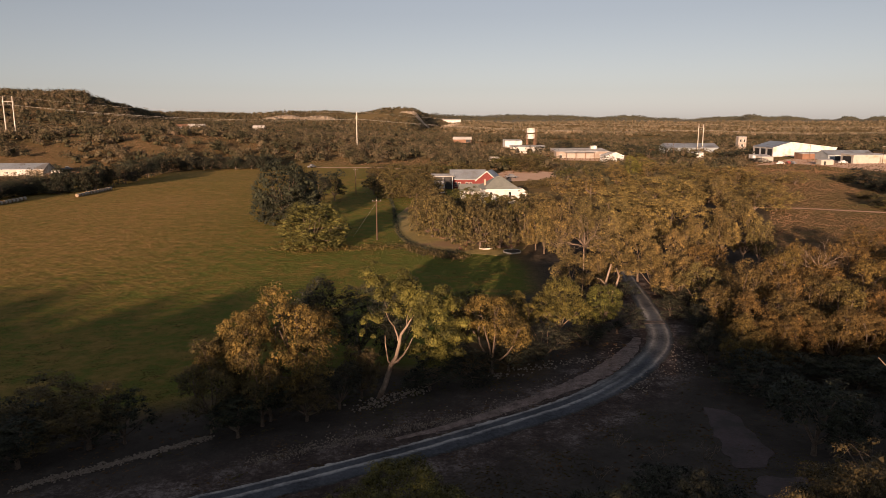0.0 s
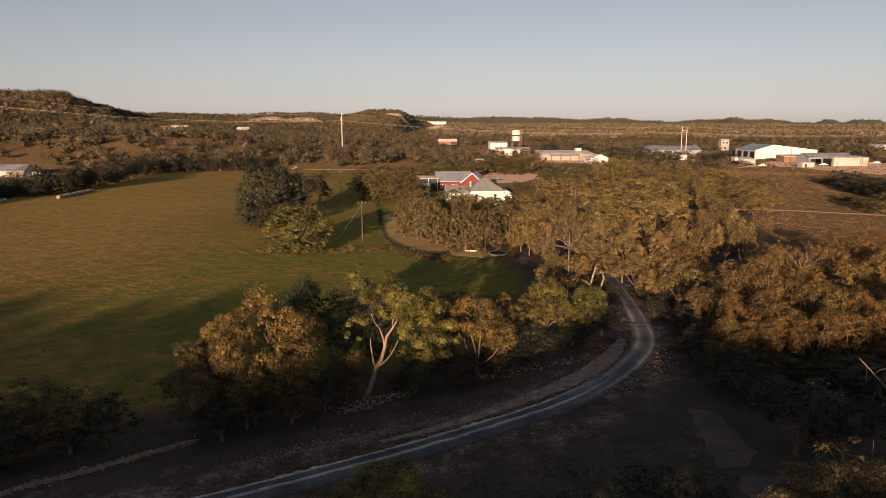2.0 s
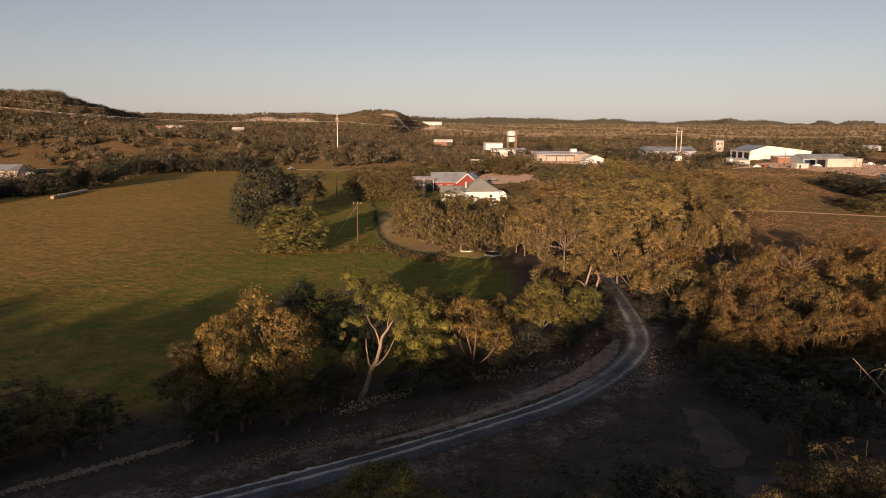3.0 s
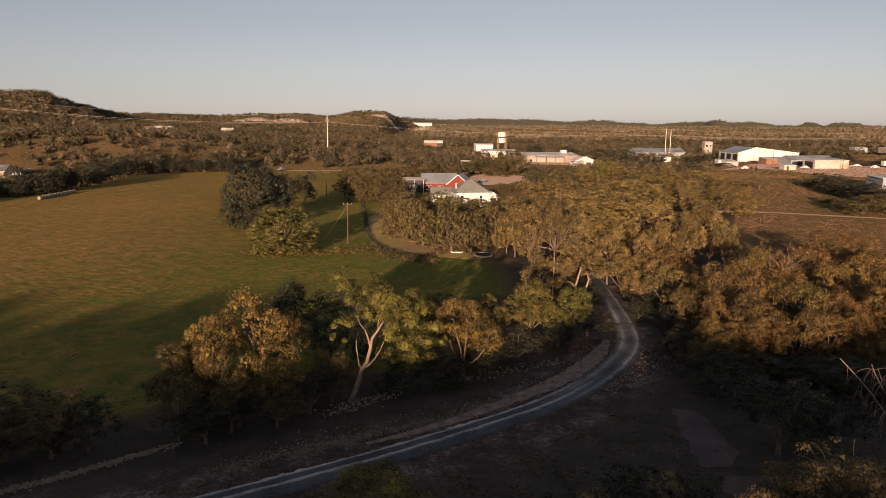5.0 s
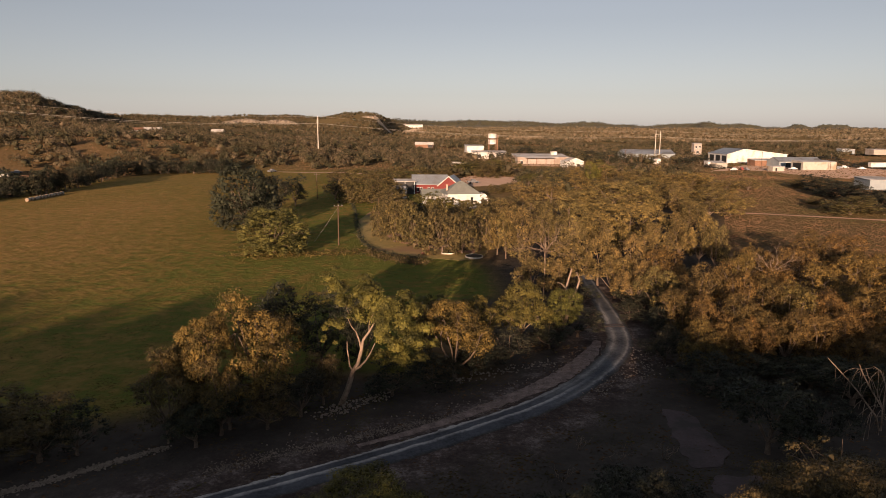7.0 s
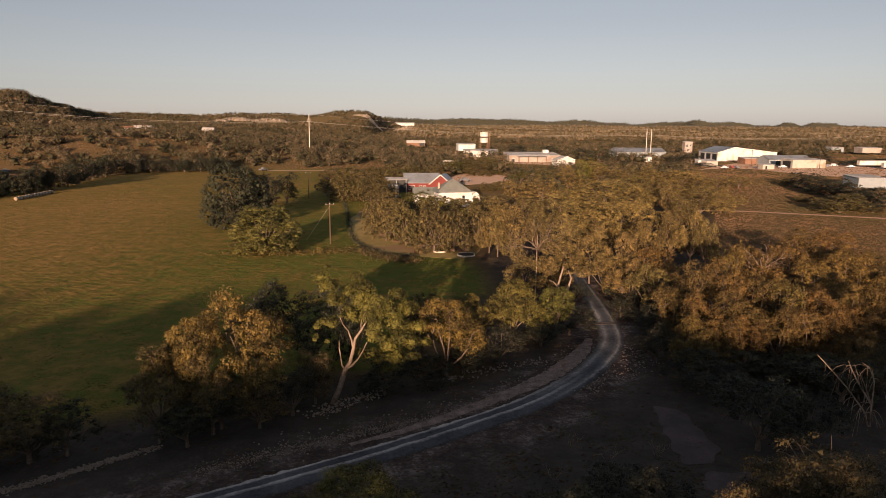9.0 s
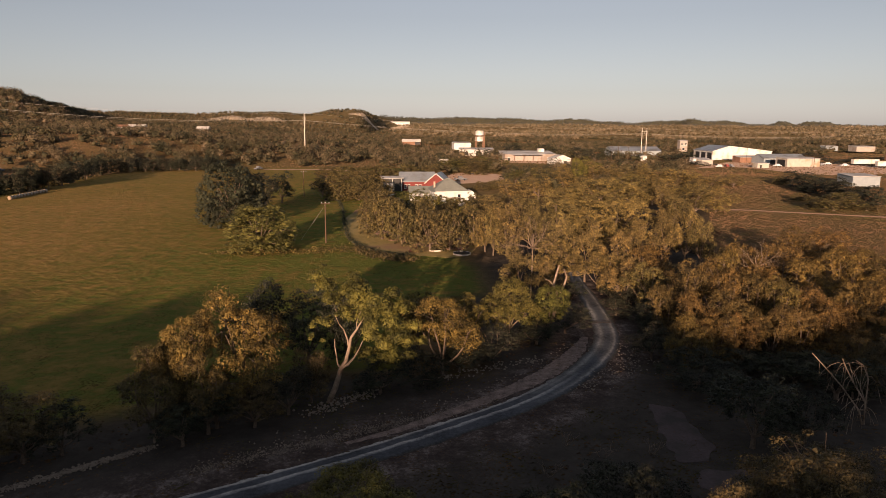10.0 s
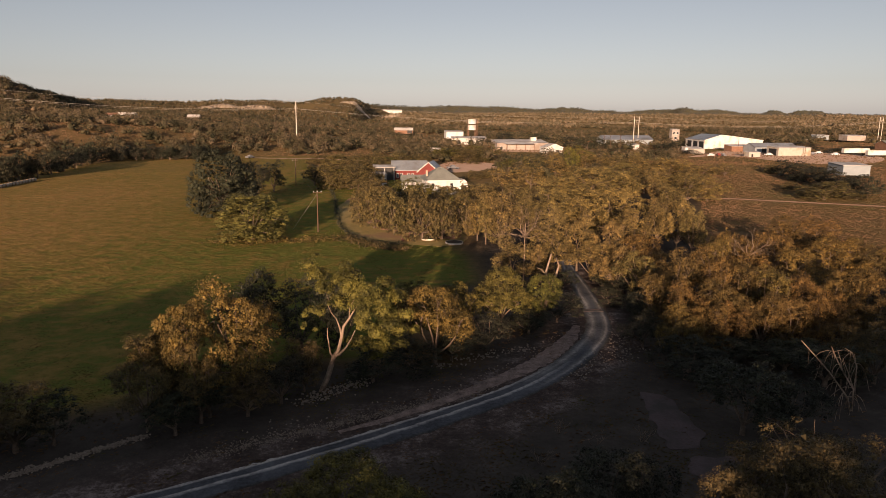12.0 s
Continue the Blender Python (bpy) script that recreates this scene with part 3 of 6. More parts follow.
def tree(name, seed, height, spread, leaf_mat, bark_mat, clumps=80, leaf=0.1, per_area=160, low=0.1, bare=0.0, lobes=9, clump_size=0.13, dense=0.34, ragged=1.0, limbs=14, open_crown=0.0):
    """A tree at the origin: a tapered trunk with limbs that end in rounded masses of leaf clumps, with dark creases between them."""
    rng = np.random.default_rng(seed)
    top = thing(name)
    rad = spread / 2
    tall = height * (1 - low)
    masses = lobes_of(rng, height, rad, low, lobes, ragged, open_crown)
    flat = min(1.15, max(0.55, 0.62 * tall / rad))
    weight = np.array([m[3] ** 2 for m in masses])
    weight /= weight.sum()
    blobs, tries = [], 0
    while len(blobs) < clumps and tries < clumps * 40:
        tries += 1
        mx, my, mz, mr = masses[rng.choice(len(masses), p=weight)]
        d = rng.normal(0, 1, 3)
        d /= np.linalg.norm(d)
        if d[2] < (-0.85 if low < 0 else -0.55):
            continue
        k = mr * rng.uniform(0.8, 1.02)
        x, y, z = mx + d[0] * k, my + d[1] * k, mz + d[2] * k * flat
        if z < 0.02 * height or z > height * 1.02:
            continue
        if any(((x - o[0]) ** 2 + (y - o[1]) ** 2 + ((z - o[2]) / flat) ** 2) < (0.72 * o[3]) ** 2 for o in masses):
            continue
        r = rad * clump_size * rng.uniform(0.6, 1.4)
        if all((x - o[0]) ** 2 + (y - o[1]) ** 2 + (z - o[2]) ** 2 > (0.42 * (r + o[3])) ** 2 for o in blobs):
            blobs.append((x, y, z, r))
    fork = np.array([0, 0, height * max(0.16, low * 0.9)])
    r0 = height * 0.026
    parts = [tube(bend(rng, (0, 0, -0.3), fork, 5, 0.05), np.linspace(r0 * 1.3, r0 * 0.85, 5), 7)]
    for x, y, z, r in masses[1:]:
        parts.append(tube(bend(rng, fork - [0, 0, 0.2], (x, y, z), 5, 0.3), np.linspace(r0 * 0.55, r0 * 0.2, 5), 5))
    for x, y, z, r in blobs[:limbs]:
        m = min(masses[1:] or masses, key=lambda o: (o[0] - x) ** 2 + (o[1] - y) ** 2 + (o[2] - z) ** 2)
        far = 1.22 if rng.random() < bare else 1.0
        end = np.array(m[:3]) + (np.array([x, y, z]) - m[:3]) * far
        parts.append(tube(bend(rng, m[:3], end, 4, 0.3), np.linspace(r0 * 0.2, 0.018, 4), 4))
        if far > 1:
            parts.append(tube(bend(rng, (x, y, z), end + rng.normal(0, r, 3), 3, 0.2), np.linspace(r0 * 0.1, 0.012, 3), 3))
    v, q = join(parts)
    under(new("trunk", pieces_mesh(name + "_trunk", v, q, bark_mat)), top)
    pts, outs = blob_points(rng, blobs, per_area, (0, 0, height * (0.3 + 0.3 * low)))
    sprays = leaf_tris(rng, pts, outs, leaf)
    hearts = cores(rng, [o[:3] for o in blobs], [o[3] * dense for o in blobs], 1, (1, 1, 0.8), 0.3)
    # larger sprays in the shade inside the crown
    m = np.array(masses)[rng.choice(len(masses), 10 * len(masses), p=weight)]
    d = rng.normal(0, 1, (len(m), 3))
    d /= np.linalg.norm(d, axis=1)[:, None]
    inside = leaf_tris(rng, m[:, :3] + d * m[:, 3:] * rng.uniform(0.35, 0.74, (len(m), 1)) * np.array([1, 1, flat]), d, rad * 0.035)
    v, q = hearts
    parts = [v, sprays[0], inside[0]]
    faces = np.vstack([sprays[1] + len(v), inside[1] + len(v) + len(sprays[0])])
    under(new("crown", pieces_mesh(name + "_crown", np.vstack(parts), q, leaf_mat, faces)), top)
    return top


def plant(proto, x, y, height, spread, turn, label, category, group, own=(10.0, 10.0)):
    """A copy of a tree, scaled to a height and a spread."""
    s, h = spread / own[1], height / own[0]
    ob = copy_thing(proto, pose(x, y, float(rise(x, y)) - 0.05, 0, 0, turn) @ Matrix.Diagonal((s, s, h, 1)))
    return tagged(ob, label, category, group)


OAKS = [tree("oak_tree", 10 + i, 10, 10, OAK, BARK, 230, 0.08, 220, 0.02, bare=0.3, lobes=12, ragged=1.3, open_crown=0.75, clump_size=0.12, limbs=30) for i in range(4)]
OAKS_MID = [tree("oak_tree", 15 + i, 10, 10, OLIVE if i < 2 else OAK, BARK, 200, 0.10, 130, 0.02, bare=0.3, lobes=12, ragged=1.2, open_crown=0.7, clump_size=0.13, limbs=24) for i in range(4)]
OAKS_FAR = [tree("oak_tree", 20 + i, 10, 10, OLIVE, BARK, 150, 0.14, 66, -0.05, lobes=9, clump_size=0.15, limbs=8) for i in range(4)]
GREENS = [tree("pecan_tree", 30 + i, 10, 10, GREEN, BARK, 270, 0.08, 230, 0.08, lobes=11, clump_size=0.12) for i in range(3)]
GREENS_FAR = [tree("pecan_tree", 36 + i, 10, 10, GREEN, BARK, 150, 0.14, 62, 0.0, lobes=8, clump_size=0.15, limbs=8) for i in range(2)]
GOLDS = [tree("sycamore_tree", 40 + i, 10, 10, GOLD, BARK, 240, 0.08, 230, 0.12, lobes=8, clump_size=0.115, ragged=1.5, bare=0.3, limbs=30, open_crown=0.45) for i in range(3)]
SHRUBS = [tree("juniper_bush", 50 + i, 10, 10, JUNIPER, BARK, 160, 0.11, 110, 0.0, lobes=8, clump_size=0.14, limbs=10) for i in range(3)]
SHRUBS_FAR = [tree("juniper_tree", 56 + i, 10, 10, JUNIPER, BARK, 80, 0.22, 28, -0.2, lobes=6, clump_size=0.18, limbs=6) for i in range(3)]
GREYS = [tree("willow_tree", 60 + i, 10, 10, GREY, BARK, 240, 0.07, 270, 0.02, bare=0.7, open_crown=0.5, lobes=11, clump_size=0.115, ragged=1.3, limbs=34) for i in range(2)]
NEAR_GREYS = [tree("willow_tree", 63 + i, 8, 8, GREY, BARK, 330, 0.045, 520, 0.05, bare=0.7, lobes=11, clump_size=0.105, ragged=1.3, limbs=40) for i in range(2)]
FIELD_OAKS = [tree("oak_tree", 65 + i, 10, 10, m, BARK, 460, 0.075, 175, -0.2, dense=0.5, lobes=20, clump_size=0.125, ragged=0.4, limbs=6) for i, m in enumerate((JUNIPER, FIELD))]
DOMES = [tree("oak_tree", 68 + i, 9, 18, DOME, BARK, 560, 0.12, 120, -0.1, lobes=16, clump_size=0.07, ragged=0.3, limbs=12, bare=0.2) for i in range(2)]
YARD_OAKS = [tree("oak_tree", 75 + i, 10, 10, YARD, BARK, 250, 0.10, 120, -0.22, dense=0.5, lobes=15, clump_size=0.135, ragged=0.7, limbs=8) for i in range(4)]
PROTOS = YARD_OAKS + FIELD_OAKS + NEAR_GREYS + DOMES + OAKS_MID + OAKS + OAKS_FAR + GREENS + GREENS_FAR + GOLDS + SHRUBS + SHRUBS_FAR + GREYS
pick = random.Random(5)


def grow(kind, spots, label, category, group, own=(10.0, 10.0)):
    for x, y, h, d in spots:
        proto = pick.choice(kind)
        plant(proto, x, y, h, d, pick.uniform(0, 360), label, category, group, own)


# the row between the road and the pasture
grow(GOLDS, [(4.7, 62.9, 9.1, 8.1), (-12.7, 55.8, 10.4, 9.0), (-16.8, 53.4, 10.1, 6.8)], "tall sycamore with yellowing leaves in the evening sun", "tree", "roadside trees")
grow(GREENS, [(12.4, 71.5, 8.2, 6.6), (17.6, 73.9, 6.5, 5.9), (7.0, 68.0, 7.2, 5.5), (2.6, 69.0, 7.2, 5.6)], "green broad-leaved tree on the shaded creek bank", "tree", "roadside trees")
grow(GREYS, [(-14.5, 51.3, 6.6, 5.6), (-18.2, 50.3, 7.1, 6.3), (-7.2, 57.0, 5.2, 4.1), (-11.1, 52.3, 4.1, 5.3)], "grey-leaved willow with bare twigs on the bank", "tree", "roadside trees")
grow(SHRUBS, [(-14.1, 52.3, 4.1, 5.4), (-8.8, 54.6, 4.3, 5.0), (-1.2, 58.9, 3.5, 5.8), (2.5, 61.0, 3.6, 5.4), (6.5, 64.0, 3.2, 5.1), (10.2, 66.4, 4.2, 5.3), (15.9, 71.9, 3.2, 5.8), (-15.9, 49.3, 3.9, 5.2)],
     "dark juniper bush under the bank trees", "bush", "bank bushes")
grow(GREYS, [(-30.3, 47.0, 5.5, 8.1), (-26.4, 47.4, 5.2, 7.0)], "dark grey-green willow thicket beside the pasture", "tree", "roadside trees")
grow(SHRUBS, [(-34.2, 45.3, 5.4, 8.2), (-30.0, 44.5, 4.4, 6.3), (-24.2, 48.3, 4.3, 4.4)], "dark juniper bush under the bank trees", "bush", "bank bushes")
grow(SHRUBS, [(-13.6, 68.5, 8.4, 7.0), (-8.6, 67.0, 7.8, 7.4), (-4.6, 66.0, 8.2, 6.0)], "tall dark juniper standing in the shade of the row", "tree", "roadside trees")
# nearest, below the camera
grow(GREENS, [(-1.8, 34.0, 6.2, 6.7), (-4.0, 31.0, 6.7, 5.6), (0.7, 30.0, 6.9, 5.4)], "young green tree in the shade, seen from above", "tree", "near trees")
grow(SHRUBS, [(9.2, 33.0, 5.7, 4.8), (13.2, 36.0, 5.0, 5.3), (15.4, 36.0, 4.4, 4.0), (10.2, 31.0, 6.0, 5.6), (5.9, 29.0, 7.0, 4.8)], "dark thicket bush with bare grey twigs", "bush", "near trees")
grow(NEAR_GREYS, [(18.7, 28.0, 9.35, 7.3), (21.4, 29.0, 9.4, 8.7), (16.0, 27.0, 8.3, 5.8)], "olive shrub tree catching the last sun", "tree", "near trees", (8.0, 8.0))
grow(SHRUBS, [(27.2, 46.5, 6.3, 7.3), (27.6, 57.6, 4.0, 6.8), (32.5, 60.3, 3.4, 7.2), (38.0, 58.9, 3.6, 8.0), (39.6, 55.2, 4.2, 8.9), (31.7, 47.0, 4.4, 5.1), (26.9, 66.4, 3.9, 5.0)], "dark juniper bush in deep shade", "bush", "shaded bushes")

grow(GREYS, [(41.2, 55.2, 5.4, 3.8), (44.6, 55.5, 6.0, 6.5)], "olive shrub whose top stands in the sun above the shade", "tree", "near trees")
# hedge of dark trees along the pasture's far side
def hedge():
    rng = random.Random(21)
    line = smooth_line([(-137.9, 189.2), (-142.0, 218.0), (-130.7, 230.1), (-126.4, 261.4), (-133.1, 333.2), (-106.1, 353.4), (-92.6, 357.7)], 10)
    for i in range(72):
        i = i * 46 / 72
        x, y = line[int((i + 0.5) / 46 * (len(line) - 1))]
        tall = 6.4 if i < 14 else 10.2 if i < 34 else 8.0
        plant(rng.choice(SHRUBS_FAR), x + rng.uniform(-2, 2), y + rng.uniform(3, 11), tall * rng.uniform(0.75, 1.15), rng.uniform(6, 10), rng.uniform(0, 360), "dark juniper and oak brush in the hedge along the pasture", "tree", "field hedge")


hedge()
grow(SHRUBS_FAR, [(169.3, 279.5, 7.0, 11.1), (163.1, 260.7, 7.5, 11.7), (157.2, 243.4, 8.0, 11.7), (154.4, 231.7, 8.0, 11.3), (149.9, 218.5, 8.0, 10.8), (147.5, 209.0, 8.0, 10.5), (144.0, 198.1, 8.0, 10.2), (144.0, 192.1, 8.0, 10.6), (156.4, 245.2, 6.0, 10.0), (149.3, 220.1, 6.0, 10.3), (146.7, 205.3, 6.0, 9.9)], "dense dark brush on the dry field", "bush", "field brush")
grow(YARD_OAKS, [(129.2, 190.2, 6.5, 16.5), (135.6, 217.7, 3.0, 5.8), (166.0, 281.6, 4.0, 6.7)], "round olive oak standing on the dry field", "tree", "field brush")
grow(OAKS_FAR, [(106.2, 250.0, 9.3, 15.8), (100.4, 262.0, 9.6, 14.0), (111.0, 240.0, 7.9, 13.2), (92.4, 270.0, 9.9, 14.2), (84.3, 280.0, 9.8, 14.5), (74.1, 285.0, 8.1, 14.7), (63.5, 290.0, 6.9, 14.8), (97.0, 215.0, 6.9, 13.7), (90.2, 225.0, 8.0, 16.1), (82.5, 235.0, 8.2, 16.5), (139.0, 200.0, 2.0, 14.2), (139.3, 190.0, 1.8, 11.8)],
     "spreading oak at the edge of the dry field", "tree", "oak wood")
grow(GREENS_FAR, [(75.8, 275.0, 12.3, 8.5), (84.8, 290.0, 11.2, 10.0), (52.8, 290.0, 5.5, 9.8)], "bright yellow-green tree behind the wood", "tree", "oak wood")

grow(SHRUBS_FAR, [(140.8, 470.0, 11.6, 13.8), (152.5, 480.0, 9.8, 12.5), (195.1, 470.0, 5.5, 16.9), (210.9, 480.0, 7.5, 19.1), (75.7, 525.0, 7.6, 17.6), (99.0, 560.0, 10.6, 23.6), (127.4, 560.0, 10.1, 20.9), (143.0, 520.0, 9.5, 17.9), (35.8, 520.0, 4.4, 19.0), (22.2, 500.0, 3.5, 20.7),
                  (191.9, 420.0, 3.4, 16.8), (265.4, 520.0, 12.0, 19.3), (207.3, 430.0, 0.8, 11.9), (294.8, 440.0, 4.5, 17.6), (323.2, 460.0, 4.4, 18.6), (318.1, 500.0, 6.0, 24.6), (175.2, 430.0, 3.6, 15.4), (148.7, 430.0, 4.3, 15.1)], "dark tree between the sheds", "tree", "shed trees")

# the oak wood on the far side of the road
DOME_SPOTS = [(55.7, 181.1, 10.5, 27.9), (45.6, 135.2, 9.5, 19.6)]
ROAD_LINE = smooth_line(ROAD, 8)


def near_road(x, y):
    return float(np.hypot(ROAD_LINE[:, 0] - x, ROAD_LINE[:, 1] - y).min())


OAK_GROUPS = [
    (OAKS_FAR, "olive live oak at the back of the wood", [(24.7, 164.0, 8.0, 8.3), (37.3, 213.3, 8.0, 11.9), (48.1, 221.8, 8.5, 13.3), (32.3, 164.2, 8.0, 11.2), (66.2, 260.5, 8.0, 13.6), (84.5, 289.2, 7.0, 15.4), (88.9, 269.1, 8.0, 14.6), (93.8, 254.3, 8.5, 14.1), (102.2, 253.6, 9.0, 14.4), (80.6, 206.1, 8.0, 11.2), (74.5, 180.3, 8.5, 8.6), (111.7, 255.5, 8.5, 14.8), (110.6, 232.2, 8.0, 16.6), (85.1, 186.4, 8.0, 12.8), (92.8, 188.9, 7.0, 10.6), (72.2, 167.3, 7.5, 8.9), (138.3, 268.3, 6.0, 11.0), (18.8, 124.7, 9.0, 5.2)]),
    (OAKS_FAR, "large rounded olive live oak in the wood", [(36.2, 143.8, 10.0, 11.9)]),
    (OAKS_MID[:2], "live oak with dull olive-brown leaves in a dense wood", [(21.5, 125.2, 10.0, 9.3), (26.6, 125.3, 10.0, 8.4), (17.7, 128.3, 9.0, 6.0), (27.2, 108.5, 9.5, 6.8), (29.8, 102.0, 9.5, 6.7), (32.4, 96.2, 9.5, 6.6), (39.4, 105.5, 9.0, 7.0), (50.4, 120.8, 9.0, 6.0), (52.3, 116.8, 10.0, 6.8), (53.1, 112.3, 9.0, 5.0)]),
    (OAKS_MID[2:], "live oak with brown-tinged leaves and bare twigs", [(33.8, 74.8, 9.0, 6.7), (43.1, 85.6, 9.0, 6.2), (47.8, 89.6, 9.0, 4.8), (37.8, 73.2, 9.0, 6.9), (48.9, 85.9, 8.5, 5.7), (55.4, 92.1, 8.5, 7.2), (41.5, 71.8, 8.5, 6.5), (63.6, 100.4, 8.5, 10.4), (70.7, 102.8, 8.5, 10.2), (52.6, 79.9, 8.5, 7.7), (60.2, 83.8, 9.0, 8.5), (43.3, 69.5, 8.5, 6.5)]),
    (OAKS_MID[:3], "live oak whose crown hangs beside the shaded road", [(24.3, 99.8, 7.5, 8.0), (18.4, 94.3, 7.2, 7.4), (22.4, 94.1, 6.0, 5.7), (30.1, 94.1, 6.8, 7.1), (31.5, 88.8, 7.0, 6.8), (36.7, 92.3, 8.0, 6.9), (32.8, 83.5, 7.2, 6.6), (30.6, 72.1, 7.0, 5.8)]),
    (OAKS, "live oak with russet-brown leaves at the wood's front", [(31.5, 66.6, 8.0, 6.1), (35.0, 65.3, 8.0, 6.2), (38.2, 63.7, 7.5, 6.4), (45.2, 66.7, 8.5, 7.1), (49.2, 67.1, 9.0, 6.9), (28.5, 61.9, 6.8, 5.0), (31.5, 62.4, 6.3, 5.2), (34.4, 62.6, 6.0, 4.8), (40.9, 63.4, 7.0, 6.0), (43.9, 61.8, 7.4, 6.2), (64.6, 83.8, 9.0, 9.6), (50.7, 64.5, 9.0, 7.4)])]


def wood():
    rng = random.Random(11)
    stand = list(DOME_SPOTS)
    for kinds, label, spots in OAK_GROUPS:
        for x, y, h, d in spots:
            plant(rng.choice(kinds), x, y, h, d * rng.uniform(0.92, 1.02), rng.uniform(0, 360), label, "tree", "oak wood")
            stand.append((x, y, h, d))
    # smaller oaks between the big crowns
    filled = tries = 0
    while filled < 34 and tries < 6000:
        tries += 1
        y = rng.uniform(66, 235)
        x = y * rng.uniform(0.2, 0.62)
        k = x / y
        if (y > 96 and k > 0.47) or (k < 0.3 and y < 96) or near_road(x, y) < 13:
            continue
        if any(math.hypot(x - o[0], y - o[1]) < o[3] * 0.46 for o in stand):
            continue
        h, d = rng.uniform(3.2, 4.8), rng.uniform(4.5, 6.5)
        stand.append((x, y, h, d))
        filled += 1
        plant(rng.choice(OAKS_MID if y < 120 else OAKS_FAR), x, y, h, d, rng.uniform(0, 360), "small live oak between larger crowns of the wood", "tree", "oak wood")


wood()
grow(DOMES, DOME_SPOTS, "broad rounded oak with olive-gold leaves in full sun", "tree", "oak wood", (9.0, 18.0))
# dark undergrowth along the wood's front
def undergrowth():
    rng = random.Random(33)
    for i in range(26):
        k = i / 25
        x, y = 20 + 36 * k + rng.uniform(-1, 1), 76 - 6 * k + rng.uniform(-3, 1.5)
        if near_road(x, y) < 4.5:
            continue
        plant(rng.choice(SHRUBS), x, y, rng.uniform(3.0, 5.2), rng.uniform(4, 6), rng.uniform(0, 360), "dark bushy undergrowth at the foot of the oaks", "bush", "undergrowth")


undergrowth()
# added bushes whose dark leaf colour stands in for shade by the road
grow(SHRUBS, [(28.6, 83.0, 2.6, 4.4), (30.6, 78.5, 2.4, 4.2), (32.0, 87.0, 3.0, 4.8), (30.2, 90.0, 2.6, 4.0), (33.6, 81.5, 3.0, 4.6), (25.0, 91.5, 2.6, 4.0)], "dark low bush added to stand in for shade beside the road", "bush", "undergrowth")
# trees in and round the pasture
grow(FIELD_OAKS[:1], [(-39.0, 167.0, 16.9, 15.5), (-36.6, 179.7, 13.4, 9.2)], "big dark live oak standing in the pasture", "tree", "pasture trees")
grow(FIELD_OAKS[1:], [(-25.3, 131.9, 10.1, 13.8)], "round green oak standing in the pasture", "tree", "pasture trees")
grow(SHRUBS, [(-34.0, 213.1, 9.7, 9.0), (-38.0, 208.5, 9.7, 8.8), (-23.3, 230.1, 7.6, 7.7)], "dark bushy tree beyond the pasture oak", "tree", "pasture trees")
grow(YARD_OAKS, [(-2.3, 143.4, 10.2, 7.2), (1.8, 136.4, 10.3, 6.9), (7.2, 130.1, 9.9, 7.7), (11.1, 130.1, 9.3, 6.6), (16.2, 136.4, 9.2, 8.1), (5.7, 147.1, 9.5, 8.6), (-0.5, 159.5, 8.0, 8.0), (-5.6, 152.7, 8.1, 5.1),
                 (-17.3, 221.3, 9.2, 10.2), (-12.9, 224.8, 8.4, 10.3), (-8.0, 218.0, 9.4, 10.0), (-3.5, 221.3, 8.1, 8.3), (-20.7, 239.7, 7.9, 10.0), (-5.2, 215.0, 6.7, 8.9), (-10.7, 220.0, 7.1, 9.1), (-3.8, 189.2, 6.6, 7.9), (-1.5, 198.4, 6.1, 7.4), (5.1, 169.0, 6.4, 8.5), (11.8, 164.2, 6.2, 8.3),
                 ], "live oak shading the farmhouse yard", "tree", "yard oaks")
grow(YARD_OAKS + YARD_OAKS + GREENS_FAR, [(9.4, 178.0, 6.5, 10.1), (14.5, 182.0, 5.5, 10.3), (17.7, 176.0, 5.9, 10.0), (23.6, 185.0, 6.2, 9.3), (5.6, 188.0, 6.7, 9.9), (28.4, 195.0, 5.3, 9.8), (1.6, 172.0, 6.8, 9.7), (17.0, 160.0, 5.6, 8.0), (10.8, 160.0, 5.6, 8.0), (32.1, 352.0, 7.3, 17.6), (40.4, 356.0, 7.7, 17.8), (48.5, 360.0, 7.2, 18.1), (56.4, 365.0, 6.7, 15.3), (37.9, 372.0, 7.6, 15.5), (47.8, 378.0, 7.6, 19.0), (-11.7, 290.0, 8.1, 14.4), (-20.7, 300.0, 7.6, 15.0), (-3.3, 290.0, 9.1, 14.4), (9.0, 305.0, 7.8, 15.2), (16.8, 310.0, 7.8, 12.9), (40.2, 335.0, 7.8, 14.0), (-29.6, 310.0, 6.2, 12.9)], "live oak shading the farmhouse yard", "tree", "yard oaks")
grow(YARD_OAKS, [(33.9, 255.8, 3.5, 7.7), (34.5, 390.0, 6.5, 13.0), (42.0, 370.7, 6.5, 13.6), (48.1, 351.5, 6.0, 11.2), (39.0, 260.6, 4.0, 6.6)], "bushy oak beside the pink earth drive", "tree", "yard oaks")
for p in PROTOS:
    for o in (p, *p.children_recursive):
        bpy.data.objects.remove(o)


